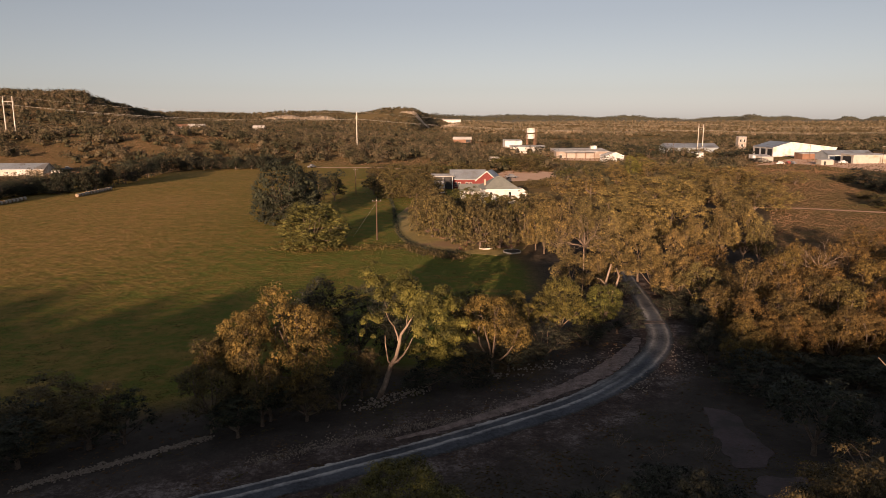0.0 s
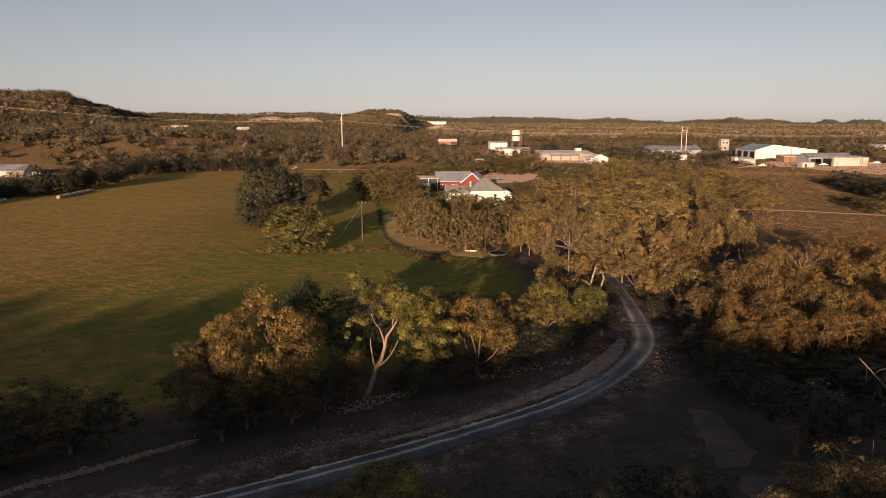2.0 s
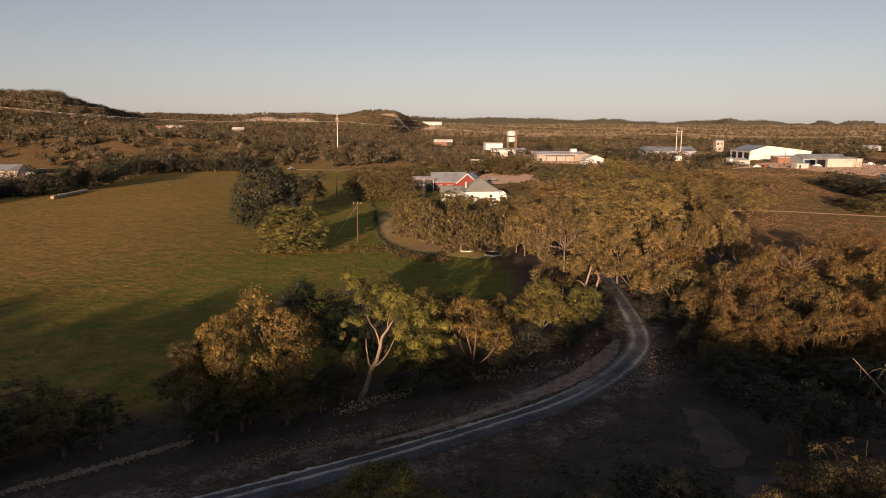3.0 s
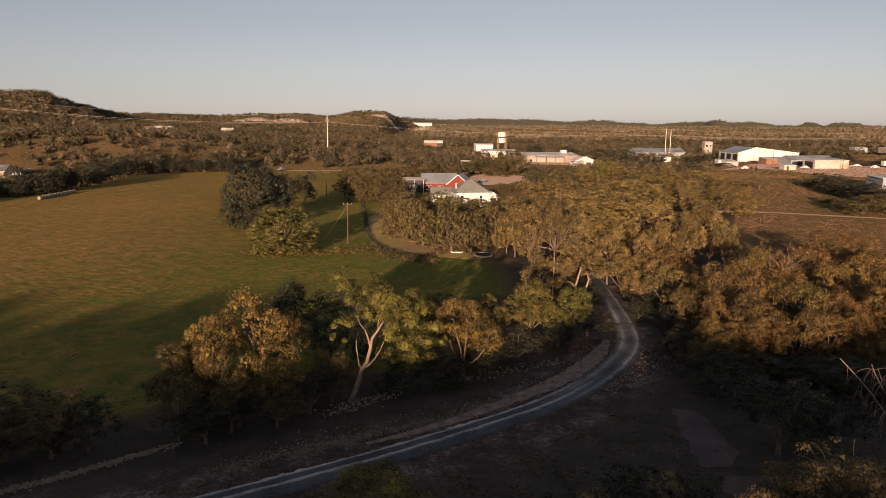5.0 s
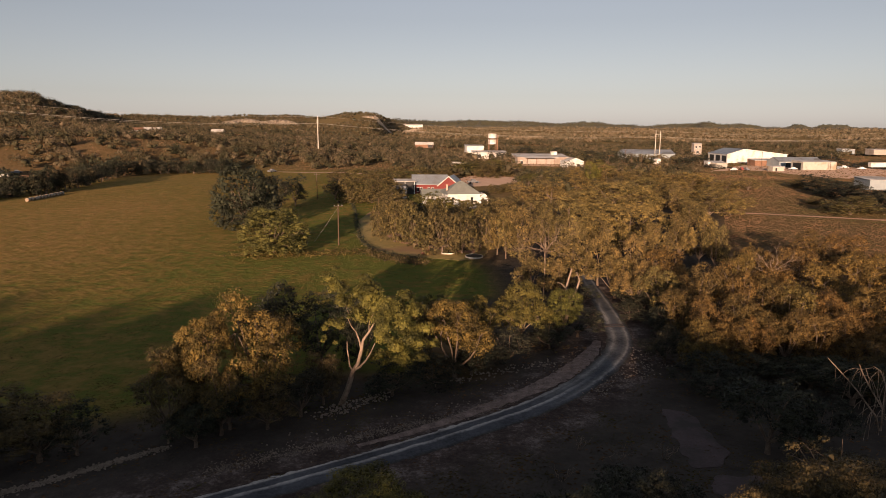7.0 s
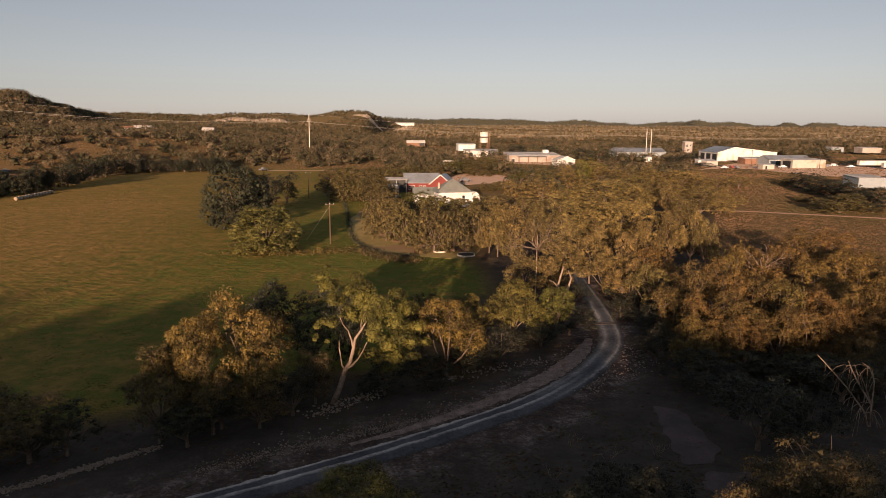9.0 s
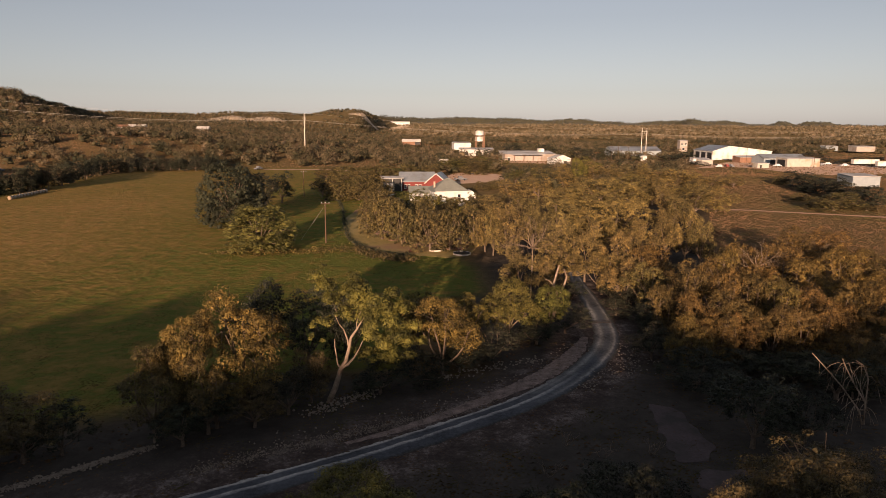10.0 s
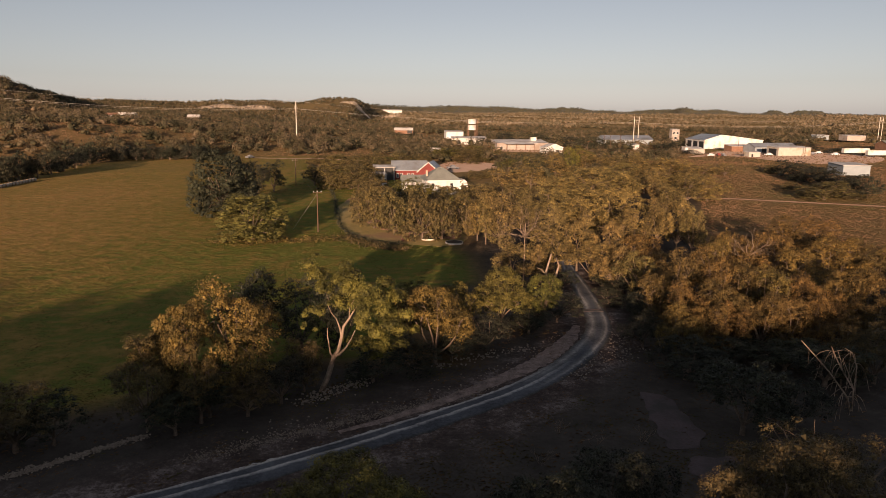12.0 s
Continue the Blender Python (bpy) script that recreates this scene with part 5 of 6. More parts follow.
def building(name, x, y, w, d, h, label, walls, roof_mat, roof="gable", up=2.0, turn=0, eave=0.4, peak=0.5, windows=(), doors=(), side_windows=(), side_doors=(), seams=0, sink=0.0, base=None):
    """A house or shed whose front is w wide, d deep, with a gable ridge along x, a gable to the front ('front'), a hip or a lean roof.
    x, y: the middle of the front; windows: x, sill, width, height on the front; doors: x, width, height."""
    z = (float(rise(x, y)) if base is None else base) - sink
    top = thing(name, x, y, z, turn)
    a, b = -w / 2, w / 2
    t = 0.14
    if roof == "gable":
        part("wall", prism([(0, -0.3), (d, -0.3), (d, h), (d * peak, h + up), (0, h)], a, b, "x"), walls, top)
        prof = [(-eave, h - eave * up / (d * peak)), (d * peak, h + up), (d + eave, h - eave * up / (d * (1 - peak))), (d + eave, h - eave * up / (d * (1 - peak)) + t), (d * peak, h + up + t), (-eave, h - eave * up / (d * peak) + t)]
        lid = part("roof", prism([(u, v + 0.01) for u, v in prof], a - eave, b + eave, "x"), roof_mat, top)
        for i in range(seams):
            sx = a - eave + (w + 2 * eave) * (i + 0.5) / seams
            part("seam", prism([(-eave, prof[5][1] + 0.015), (d * peak, h + up + t + 0.015), (d * peak, h + up + t + 0.07), (-eave, prof[5][1] + 0.07)], sx - 0.03, sx + 0.03, "x"), roof_mat, lid)
    elif roof == "front":
        m = a + w * peak
        part("wall", prism([(a, -0.3), (b, -0.3), (b, h), (m, h + up), (a, h)], 0, d, "y"), walls, top)
        l0, l1 = eave * up / (m - a), eave * up / (b - m)
        prof = [(a - eave, h - l0), (m, h + up), (b + eave, h - l1), (b + eave, h - l1 + t), (m, h + up + t), (a - eave, h - l0 + t)]
        part("roof", prism([(u, v + 0.01) for u, v in prof], -eave, d + eave, "y"), roof_mat, top)
        part("bargeboard", prism([(a - eave, h - l0 - 0.12), (m, h + up - 0.12), (b + eave, h - l1 - 0.12), (b + eave, h - l1 + t + 0.02), (m, h + up + t + 0.02), (a - eave, h - l0 + t + 0.02)], -eave - 0.06, -eave, "y"), TRIM, top)
    elif roof == "hip":
        part("wall", box(a, b, 0, d, -0.3, h), walls, top)
        bm = bmesh.new()
        k = min(w, d) / 2 * 0.92
        low = [bm.verts.new(p) for p in ((a - eave, -eave, h), (b + eave, -eave, h), (b + eave, d + eave, h), (a - eave, d + eave, h))]
        skirt = [bm.verts.new((v.co.x, v.co.y, h + t)) for v in low]
        if w >= d:
            tops = [bm.verts.new((a + k, d / 2, h + up)), bm.verts.new((b - k, d / 2, h + up))]
            slopes = ((skirt[0], skirt[1], tops[1], tops[0]), (skirt[1], skirt[2], tops[1]), (skirt[2], skirt[3], tops[0], tops[1]), (skirt[3], skirt[0], tops[0]))
        else:
            tops = [bm.verts.new((0, k, h + up)), bm.verts.new((0, d - k, h + up))]
            slopes = ((skirt[0], skirt[1], tops[0]), (skirt[1], skirt[2], tops[1], tops[0]), (skirt[2], skirt[3], tops[1]), (skirt[3], skirt[0], tops[0], tops[1]))
        for f in slopes:
            bm.faces.new(f)
        for i in range(4):
            bm.faces.new((low[i], low[(i + 1) % 4], skirt[(i + 1) % 4], skirt[i]))
        bm.faces.new(low[::-1])
        part("roof", bm, roof_mat, top)
        part("fascia", box(a - eave - 0.03, b + eave + 0.03, -eave - 0.03, -eave - 0.005, h - 0.12, h + t), TRIM, top)
    else:
        part("wall", prism([(0, -0.3), (d, -0.3), (d, h + up), (0, h)], a, b, "x"), walls, top)
        k = up / d
        part("roof", prism([(-eave, h - eave * k + 0.01), (d + eave, h + up + eave * k + 0.01), (d + eave, h + up + eave * k + t), (-eave, h - eave * k + t)], a - eave, b + eave, "x"), roof_mat, top)
    for wx, wz, ww, wh in windows:
        window_on(top, wx, -0.012, wz, ww, wh)
    for wy, wz, ww, wh in side_windows:
        window_on(top, a - 0.012, wy, wz, ww, wh, "side")
    for dx, dw, dh in doors:
        part("door", box(dx - dw / 2, dx + dw / 2, -0.05, -0.004, 0.0, dh), DARK, top, "dark doorway")
        part("lintel", box(dx - dw / 2 - 0.15, dx + dw / 2 + 0.15, -0.08, -0.004, dh + 0.005, dh + 0.2), TRIM, top)
    for dy, dw, dh in side_doors:
        part("door", box(a - 0.05, a - 0.004, dy - dw / 2, dy + dw / 2, 0.0, dh), DARK, top, "near-black slab for the shade inside a bay")
    tagged(top, label, "building", "farm and sheds")
    return top


def posts(parent, spots, h, r=0.09, mat=TRIM):
    for px, py in spots:
        part("post", box(px - r, px + r, py - r, py + r, -0.2, h, 0.02), mat, parent)


# the farmhouse group
house = building("farmhouse", 17.6, 205.0, 10.4, 9.5, 4.2, "white boarded farmhouse with a grey-green hipped roof", WHITE_WALL, GREEN_ROOF, "hip", 3.6, 7, 0.5,
                 windows=((-3.2, 1.6, 1.0, 1.9), (2.6, 1.6, 1.0, 1.9)), side_windows=((3.0, 1.6, 1.0, 1.9), (6.5, 1.6, 1.0, 1.9)))
part("chimney", box(-4.6, -4.1, 3.6, 4.1, 4.4, 7.0, 0.03), STONE_WALL, house, "narrow plastered chimney")
part("ridge_vent", box(-0.5, 0.5, 4.5, 5.0, 7.6, 7.95, 0.05), GREEN_ROOF, house)
building("farmhouse_wing", 9.4, 211.0, 7.6, 6.5, 3.3, "low white wing of the farmhouse with a green roof", WHITE_WALL, GREEN_ROOF, "gable", 1.7, 3, 0.4, windows=((-2.0, 1.0, 0.9, 1.4), (1.4, 1.0, 0.9, 1.4)))
porch = building("porch", 24.0, 206.0, 2.6, 4.0, 3.2, "small gabled porch with a pale pediment", WHITE_WALL, PALE_ROOF, "front", 1.1, 7, 0.3, doors=((0.0, 1.7, 2.7),))
red = building("red_house", 9.4, 252.0, 12.5, 9.0, 3.6, "barn-red house with a ribbed grey metal roof", RED_WALL, METAL_ROOF, "gable", 3.0, 2, 0.5,
               windows=((-4.6, 0.9, 0.9, 1.5), (-3.3, 0.9, 0.9, 1.5), (-0.6, 0.9, 0.9, 1.5), (0.8, 0.9, 0.9, 1.5)), seams=16)
building("red_gable", 15.9, 247.0, 7.2, 9.5, 3.7, "red gabled front of the barn-red house with white bargeboards", RED_WALL, METAL_ROOF, "front", 3.0, -14, 0.7, windows=((0.0, 0.9, 2.6, 1.5),))
# a solid near-black body stands in for the shade under the roof
port = building("carport", 0.0, 250.0, 7.4, 6.0, 4.6, "open carport with a flat white metal roof", DARK, PALE_ROOF, "lean", 0.4, 2, 0.5)
posts(port, ((-3.4, -0.4), (0, -0.4), (3.4, -0.4)), 4.5)
building("garden_shed", -2.8, 229.0, 5.0, 4.0, 3.6, "small white shed half hidden behind the yard oaks", WHITE_WALL, PALE_ROOF, "gable", 0.8, -15, 0.3)
building("pink_cottage", 31.3, 400.0, 8.5, 7.0, 2.6, "low pink plastered cottage behind the drive", STONE_WALL, PALE_ROOF, "gable", 1.6, -8, 0.6, windows=((-2.6, 1.0, 1.2, 1.2), (1.8, 1.0, 1.2, 1.2)))

# sheds and works beyond the wood
ware = building("warehouse", 94.9, 468.0, 36, 20, 4.6, "long pale metal warehouse with a low roof", WORN_SHEET, PALE_ROOF, "lean", 1.6, 3, 0.5, doors=((-15, 1.6, 2.3), (13, 1.8, 2.4)))
cover = part("canopy", box(-13, 7, -6, -0.3, 4.3, 4.55), METAL_ROOF, ware, "flat loading canopy")
posts(ware, ((-12.6, -5.7), (-6, -5.7), (0.5, -5.7), (6.6, -5.7)), 4.29, 0.14, BROWN_WALL)
part("roof_cabin", box(8, 12, 9, 12, 5.9, 8.2), WHITE_WALL, ware)
building("white_shed", 106.2, 425.0, 12, 9, 3.7, "white gabled shed at the wood's edge", WHITE_WALL, PALE_ROOF, "front", 2.2, 10, 0.4, peak=0.55, doors=((2.5, 2.2, 2.4),))
building("store", 57.3, 560.0, 14, 12, 5.0, "white flat-roofed store among trees", WHITE_WALL, PALE_ROOF, "lean", 0.8, 4, 0.3, sink=0, base=4.5)
building("store", 66.3, 540.0, 27, 14, 4.6, "pale sheet-metal store with a low roof", PALE_ROOF, PALE_ROOF, "lean", 1.0, -4, 0.4, base=0.5, doors=((-8, 3, 3),))
building("roofed_shed", 197.0, 543.0, 40, 22, 4.4, "wide grey shed with a shallow grey roof", GREY_WALL, METAL_ROOF, "gable", 3.0, 0, 0.6, seams=0)
building("white_shed", 177.3, 480.0, 9, 6, 3.2, "small white shed under the pylon", WHITE_WALL, PALE_ROOF, "lean", 0.5, 0, 0.3)
hang = building("hangar", 257.4, 490.0, 45, 32, 6.3, "big white-walled hangar with a shallow grey roof", WHITE_WALL, METAL_ROOF, "front", 3.8, 0, 0.4, peak=0.28, side_doors=((5, 7, 5.2), (15, 7, 5.2), (25, 7, 5.2)))
building("blue_shed", 262.4, 442.0, 31, 14, 3.6, "blue-grey sheet-metal workshop with a ribbed roof", GREY_WALL, METAL_ROOF, "gable", 2.6, 4, 0.4, doors=((-9, 3.4, 3),), seams=20)
building("rusty_shed", 245.4, 455.0, 16, 9, 3.6, "rust-brown timber shed with a pale roof", BROWN_WALL, PALE_ROOF, "lean", 0.8, 6, 0.4, doors=((3, 4, 2.8),))
building("tan_hut", 221.2, 395.0, 7.5, 5.0, 2.7, "small tan hut with a flat roof", TAN_WALL, PALE_ROOF, "lean", 0.4, 5, 0.3, doors=((-1.5, 1.1, 2.1),))
building("tan_hut", 198.4, 420.0, 8, 6, 3.4, "small ochre hut at the lot's edge", TAN_WALL, PALE_ROOF, "lean", 0.5, 12, 0.3)
building("long_store", 254.3, 408.0, 22, 12, 5.0, "long tan store with a dark open end", TAN_WALL, PALE_ROOF, "lean", 0.6, 3, 0.3, side_doors=((6, 8, 4.2),))
building("white_shed", 210.5, 455.0, 11, 6, 2.6, "low white shed among bushes", WHITE_WALL, PALE_ROOF, "lean", 0.4, 0, 0.3)
building("grey_shed", 196.0, 269.6, 11, 13, 4.2, "grey-blue shed with a pale flat roof", GREY_WALL, PALE_ROOF, "lean", 0.5, -8, 0.4)
building("tan_store", 432.1, 600.0, 18, 12, 4.2, "distant tan store among dark trees", WORN_SHEET, PALE_ROOF, "lean", 0.6, 0, 0.3, base=3)
building("tan_store", 412.7, 620.0, 12, 9, 3.8, "distant grey store among dark trees", GREY_WALL, PALE_ROOF, "lean", 0.6, 0, 0.3, base=3)
building("brown_barn", 386.3, 480.0, 30, 14, 4.5, "dark brown barn with a dull roof", BROWN_WALL, GREEN_ROOF, "gable", 2.5, 0, 0.5)
building("small_barn", 19.6, 700.0, 18, 9, 3.4, "distant brown and white barn among trees", BROWN_WALL, PALE_ROOF, "gable", 2.2, 0, 0.5, base=4, doors=((6, 5, 3.6),))
building("quarry_house", 25.2, 2350.0, 70, 25, 12, "pale works building below the ridge", WHITE_WALL, PALE_ROOF, "lean", 3.0, 0, 0.5)
building("far_house", -171.0, 640.0, 10, 8, 3.5, "distant tan house among junipers", TAN_WALL, PALE_ROOF, "gable", 2.0, 0, 0.5)
building("far_house", -214.7, 600.0, 14, 8, 3.2, "distant white house among junipers", WHITE_WALL, PALE_ROOF, "gable", 1.6, 0, 0.5)
building("far_house", -217.6, 575.0, 9, 6, 3.0, "distant small red-roofed house", WHITE_WALL, BROWN_WALL, "gable", 1.6, 0, 0.5)
left_shed = building("workshop", -196.0, 312.0, 27, 10, 3.1, "long tan workshop with a blue-grey metal roof", TAN_WALL, METAL_ROOF, "gable", 2.4, 4, 0.5, doors=((-7.5, 3.2, 2.5), (10.5, 1.0, 2.1)), windows=((-2.5, 1.0, 1.1, 1.0), (7.5, 1.0, 1.1, 1.0)), seams=18)
part("garage_door", box(1.6, 6.0, -0.05, -0.004, 0, 2.6), PALE_ROOF, left_shed, "pale roller door")


def tank_tower(x, y):
    z = float(rise(x, y))
    top = thing("tank_tower", x, y, z)
    for i in (-1, 1):
        for j in (-1, 1):
            part("leg", box(i * 3.1 - 0.2, i * 3.1 + 0.2, j * 3.1 - 0.2, j * 3.1 + 0.2, -0.5, 15.2 - z), BROWN_WALL, top)
    for lo, hi in ((15.4 - z, 19.4 - z), (10.2 - z, 14.2 - z)):
        bm = bmesh.new()
        got = bmesh.ops.create_cone(bm, segments=20, radius1=3.6, radius2=3.6, depth=hi - lo, cap_ends=True, matrix=Matrix.Translation((0, 0, (hi + lo) / 2)))
        bmesh.ops.bevel(bm, geom=[e for e in bm.edges if len(e.link_faces) == 2 and e.calc_face_angle() > 1], offset=0.3, segments=2, affect="EDGES")
        part("tank", bm, WHITE_WALL, top)
    part("ladder_shaft", box(4.3, 4.8, -0.3, 0.3, -0.5, 18.6 - z), BROWN_WALL, top)
    return tagged(top, "two stacked white tanks on a brown frame", "tank")


tank_tower(76.2, 600.0)
silo = building("loading_tower", 242.9, 560.0, 6.6, 5, 12.4, "square brown and white loading tower", WORN_SHEET, PALE_ROOF, "lean", 0.6, 0, 0.3, base=0, windows=((-1.4, 8.6, 1.8, 2.0), (1.6, 8.6, 1.8, 2.0), (0, 4.6, 2.2, 2.0)))


def trailer(x, y, length, turn, label, mat=WHITE_WALL, tall=4.0):
    top = thing("box_trailer", x, y, float(rise(x, y)), turn)
    part("box", box(-length / 2, length / 2, -1.3, 1.3, 1.1, tall, 0.06), mat, top)
    for i in (-0.36, -0.26, 0.34):
        for s in (-1.15, 1.15):
            bm = bmesh.new()
            bmesh.ops.create_cone(bm, segments=14, radius1=0.5, radius2=0.5, depth=0.3, cap_ends=True, matrix=Matrix.Translation((i * length, s, 0.5)) @ Matrix.Rotation(math.pi / 2, 4, "X"))
            part("wheel", bm, RUBBER, top)
    part("chassis", box(-length / 2 + 0.3, length / 2 - 0.3, -0.5, 0.5, 0.7, 1.098), DARK, top)
    return tagged(top, label, "trailer", "lot vehicles")


trailer(306.5, 425.0, 18, 2, "long white box trailer parked in the lot")
trailer(305.1, 400.0, 18, -2, "white box trailer parked beside the sheds")
trailer(-179.1, 318.0, 4.2, 10, "small white trailer by the pens", tall=2.2)

CAR_PAINT = {"white": surface("white_car_paint", (0.6, 0.6, 0.6), (0.75, 0.75, 0.74), 1, 0.25, 0.5, bump=0), "red": surface("dark_red_car_paint", (0.16, 0.03, 0.025), (0.22, 0.05, 0.04), 1, 0.25, 0.5, bump=0),
             "grey": surface("grey_car_paint", (0.12, 0.125, 0.13), (0.2, 0.2, 0.21), 1, 0.25, 0.5, bump=0)}


def car(x, y, turn, colour):
    top = thing("pickup_truck", x, y, float(rise(x, y)), turn)
    body = part("body", prism([(-2.6, 0.45), (2.6, 0.45), (2.65, 0.95), (1.5, 1.12), (-0.9, 1.12), (-2.6, 1.1)], -0.9, 0.9, "y"), CAR_PAINT[colour], top)
    part("cab", prism([(-0.9, 1.13), (1.45, 1.13), (0.75, 1.8), (-0.75, 1.82)], -0.8, 0.8, "y"), CAR_PAINT[colour], top)
    part("windscreen", prism([(0.82, 1.2), (1.42, 1.17), (0.85, 1.7)], -0.7, 0.7, "y"), GLASS, top)
    for i in (-1.6, 1.6):
        for s in (-0.85, 0.85):
            bm = bmesh.new()
            bmesh.ops.create_cone(bm, segments=14, radius1=0.38, radius2=0.38, depth=0.24, cap_ends=True, matrix=Matrix.Translation((i, s, 0.38)) @ Matrix.Rotation(math.pi / 2, 4, "X"))
            part("wheel", bm, RUBBER, top)
    return tagged(top, colour + " pickup truck parked on bare ground", "truck", "lot vehicles")


for cx, cy, ct, cc in ((196.6, 400.0, 30, "white"), (203.7, 405.0, 80, "red"), (204.9, 402.0, 95, "grey"), (284.4, 430.0, 10, "white"), (297.9, 440.0, 20, "grey"), (285.9, 415.0, 0, "white"),
                       (274.0, 420.0, 60, "grey"), (-187.5, 342.0, 30, "grey"), (29.9, 300.0, 15, "grey"), (238.7, 410.0, 12, "white"), (-70.8, 370.0, 60, "grey")):
    car(cx, cy, ct, cc)


def pen(x, y, length, turn):
    """A stock pen fence: posts and three rails."""
    top = thing("pen_fence", x, y, float(rise(x, y)), turn)
    n = int(length / 2.4)
    for i in range(n + 1):
        px = -length / 2 + length * i / n
        part("post", box(px - 0.07, px + 0.07, -0.07, 0.07, -0.3, 1.5), POLE_WOOD, top)
    for h in (0.5, 0.9, 1.3):
        part("rail", box(-length / 2, length / 2, 0.075, 0.13, h - 0.05, h + 0.05), BROWN_WALL, top)
    return tagged(top, "weathered rail fence of the stock pens", "fence", "stock pens")


pen(-172.9, 312.0, 16, 0)
pen(-168.3, 322.0, 12, 8)
pen(-185.2, 326.0, 14, 85)


# ---- poles and wires ----
def limb_part(name, points, radii, mat, parent, sides=8):
    v, q = tube(points, radii, sides)
    return under(new(name, pieces_mesh(name, v, q, mat)), parent)


def utility_pole(x, y, h, label, arm=True):
    top = thing("utility_pole", x, y, float(rise(x, y)), 20)
    limb_part("pole", [(0, 0, -0.5), (0, 0, h / 2), (0.02, 0, h)], [0.15, 0.13, 0.10], POLE_WOOD, top)
    if arm:
        part("crossarm", box(-0.9, 0.9, -0.22, -0.1, h - 0.55, h - 0.42), POLE_WOOD, top)
        for i in (-0.8, 0.0, 0.8):
            part("insulator", box(i - 0.06, i + 0.06, -0.2, -0.1, h - 0.415, h - 0.22, 0.02), WHITE_WALL, top)
    return tagged(top, label, "utility pole", "farm power line")


P1 = (-13.7, 139.8, 8.6, 0.1)
P2 = (-29.4, 230.1, 8.9, 0.2)
utility_pole(P1[0], P1[1], P1[2], "brown wooden utility pole in the pasture")
utility_pole(P2[0], P2[1], P2[2], "brown wooden utility pole beyond the oak's shade")
P3 = (-7.3, 189.2, 4.7, 0.2)
utility_pole(P3[0], P3[1], P3[2], "pale service pole at the edge of the yard", False)


def wire_between(name, a, b, sag, mat, label, r=0.012):
    t = np.linspace(0, 1, 25)[:, None]
    p = np.asarray(a, float) * (1 - t) + np.asarray(b, float) * t
    p[:, 2] -= 4 * sag * (t * (1 - t))[:, 0]
    v, q = tube(p, [r] * 25, 4)
    return tagged(new(name, pieces_mesh(name, v, q, mat)), label, "cable", "power cables")


CABLE = surface("pale_cable", (0.42, 0.38, 0.32), (0.58, 0.52, 0.45), 0.1, 0.5, 0.5, 0.2, bump=0.0)
DARK_CABLE = surface("dark_cable", (0.05, 0.045, 0.04), (0.09, 0.08, 0.07), 0.1, 0.6, 0.4, bump=0.0)
for e in (-0.6, 0.6):
    wire_between("service_cable", (P1[0] + e, P1[1], P1[2] - 0.2), (P2[0] + e, P2[1], P2[2] - 0.2), 1.2, DARK_CABLE, "dark overhead cable between wooden poles")
wire_between("service_cable", (P1[0], P1[1], P1[2] - 0.4), (P3[0], P3[1], P3[2] - 0.2), 0.8, DARK_CABLE, "dark overhead cable to the yard")
wire_between("guy_wire", (P1[0], P1[1], P1[2] - 0.8), (P1[0] - 5.5, P1[1] + 4, 0), 0.0, CABLE, "pale guy wire of the utility pole", 0.02)


def pylon(x, y, h, label, gap=4.6, turn=19):
    """Two tall poles with a crossarm, an H-frame of the power line; a single pole with gap 0."""
    top = thing("power_pylon", x, y, float(rise(x, y)), turn)
    sides = (-gap / 2, gap / 2) if gap else (0,)
    for s in sides:
        limb_part("pole", [(s, 0, -1), (s, 0, h * 0.5), (s, 0, h)], [0.34, 0.30, 0.22], POLE_PALE, top, 10)
    reach = gap * 0.5 + 0.6 if gap else 0.9
    part("crossarm", box(-reach, reach, -0.1, 0.1, h - 3.1, h - 2.9), POLE_PALE, top)
    for k in (-1, 0, 1):
        limb_part("insulator", [(k * reach * 0.92, 0, h - 3.2), (k * reach * 0.92, 0, h - 4.6)], [0.09, 0.09], POLE_PALE, top, 6)
    return tagged(top, label, "pylon", "power line")


PYLONS = [(-242.2, 388.0, 16.0, 22.5, 4.6), (-56.4, 453.0, 8.0, 23.0, 0), (202.4, 543.0, 0.0, 23.0, 4.6), (484.6, 640.0, 0.0, 24.0, 4.6)]
for px, py, pz, ph, pg in PYLONS:
    base = float(rise(px, py))
    pylon(px, py, pz + ph - base, "tall pale two-pole pylon of the power line" if pg else "tall pale single pylon of the power line", pg)
heads = [(x, y, z + h) for x, y, z, h, g in PYLONS]
first = (2 * heads[0][0] - heads[1][0], 2 * heads[0][1] - heads[1][1], heads[0][2] + 4)
last = (2 * heads[3][0] - heads[2][0], 2 * heads[3][1] - heads[2][1], heads[3][2])
chain = [first, *heads, last]
for a, b in zip(chain, chain[1:]):
    for off, drop, rad in ((0.0, 0.0, 0.028), (-1.6, 4.6, 0.055), (1.6, 4.8, 0.022)):
        wire_between("power_cable", (a[0] + 0.3 * off, a[1] - off, a[2] - drop), (b[0] + 0.3 * off, b[1] - off, b[2] - drop), 4.0 + 0.2 * off, CABLE, "pale sagging cable of the power line", rad)
for k, (px, py) in enumerate(((-102.5, 520.0), (-76.7, 500.0), (157.3, 470.0), (151.1, 465.0), (164.3, 470.0), (29.6, 560.0), (229.1, 430.0), (259.2, 405.0))):
    utility_pole(px, py, 10.5, "distant wooden pole among trees")

# ---- pasture things ----
HAY = surface("weathered_hay", (0.20, 0.14, 0.09), (0.40, 0.31, 0.22), 2.0, 0.95, 0.1, bump=0.5)
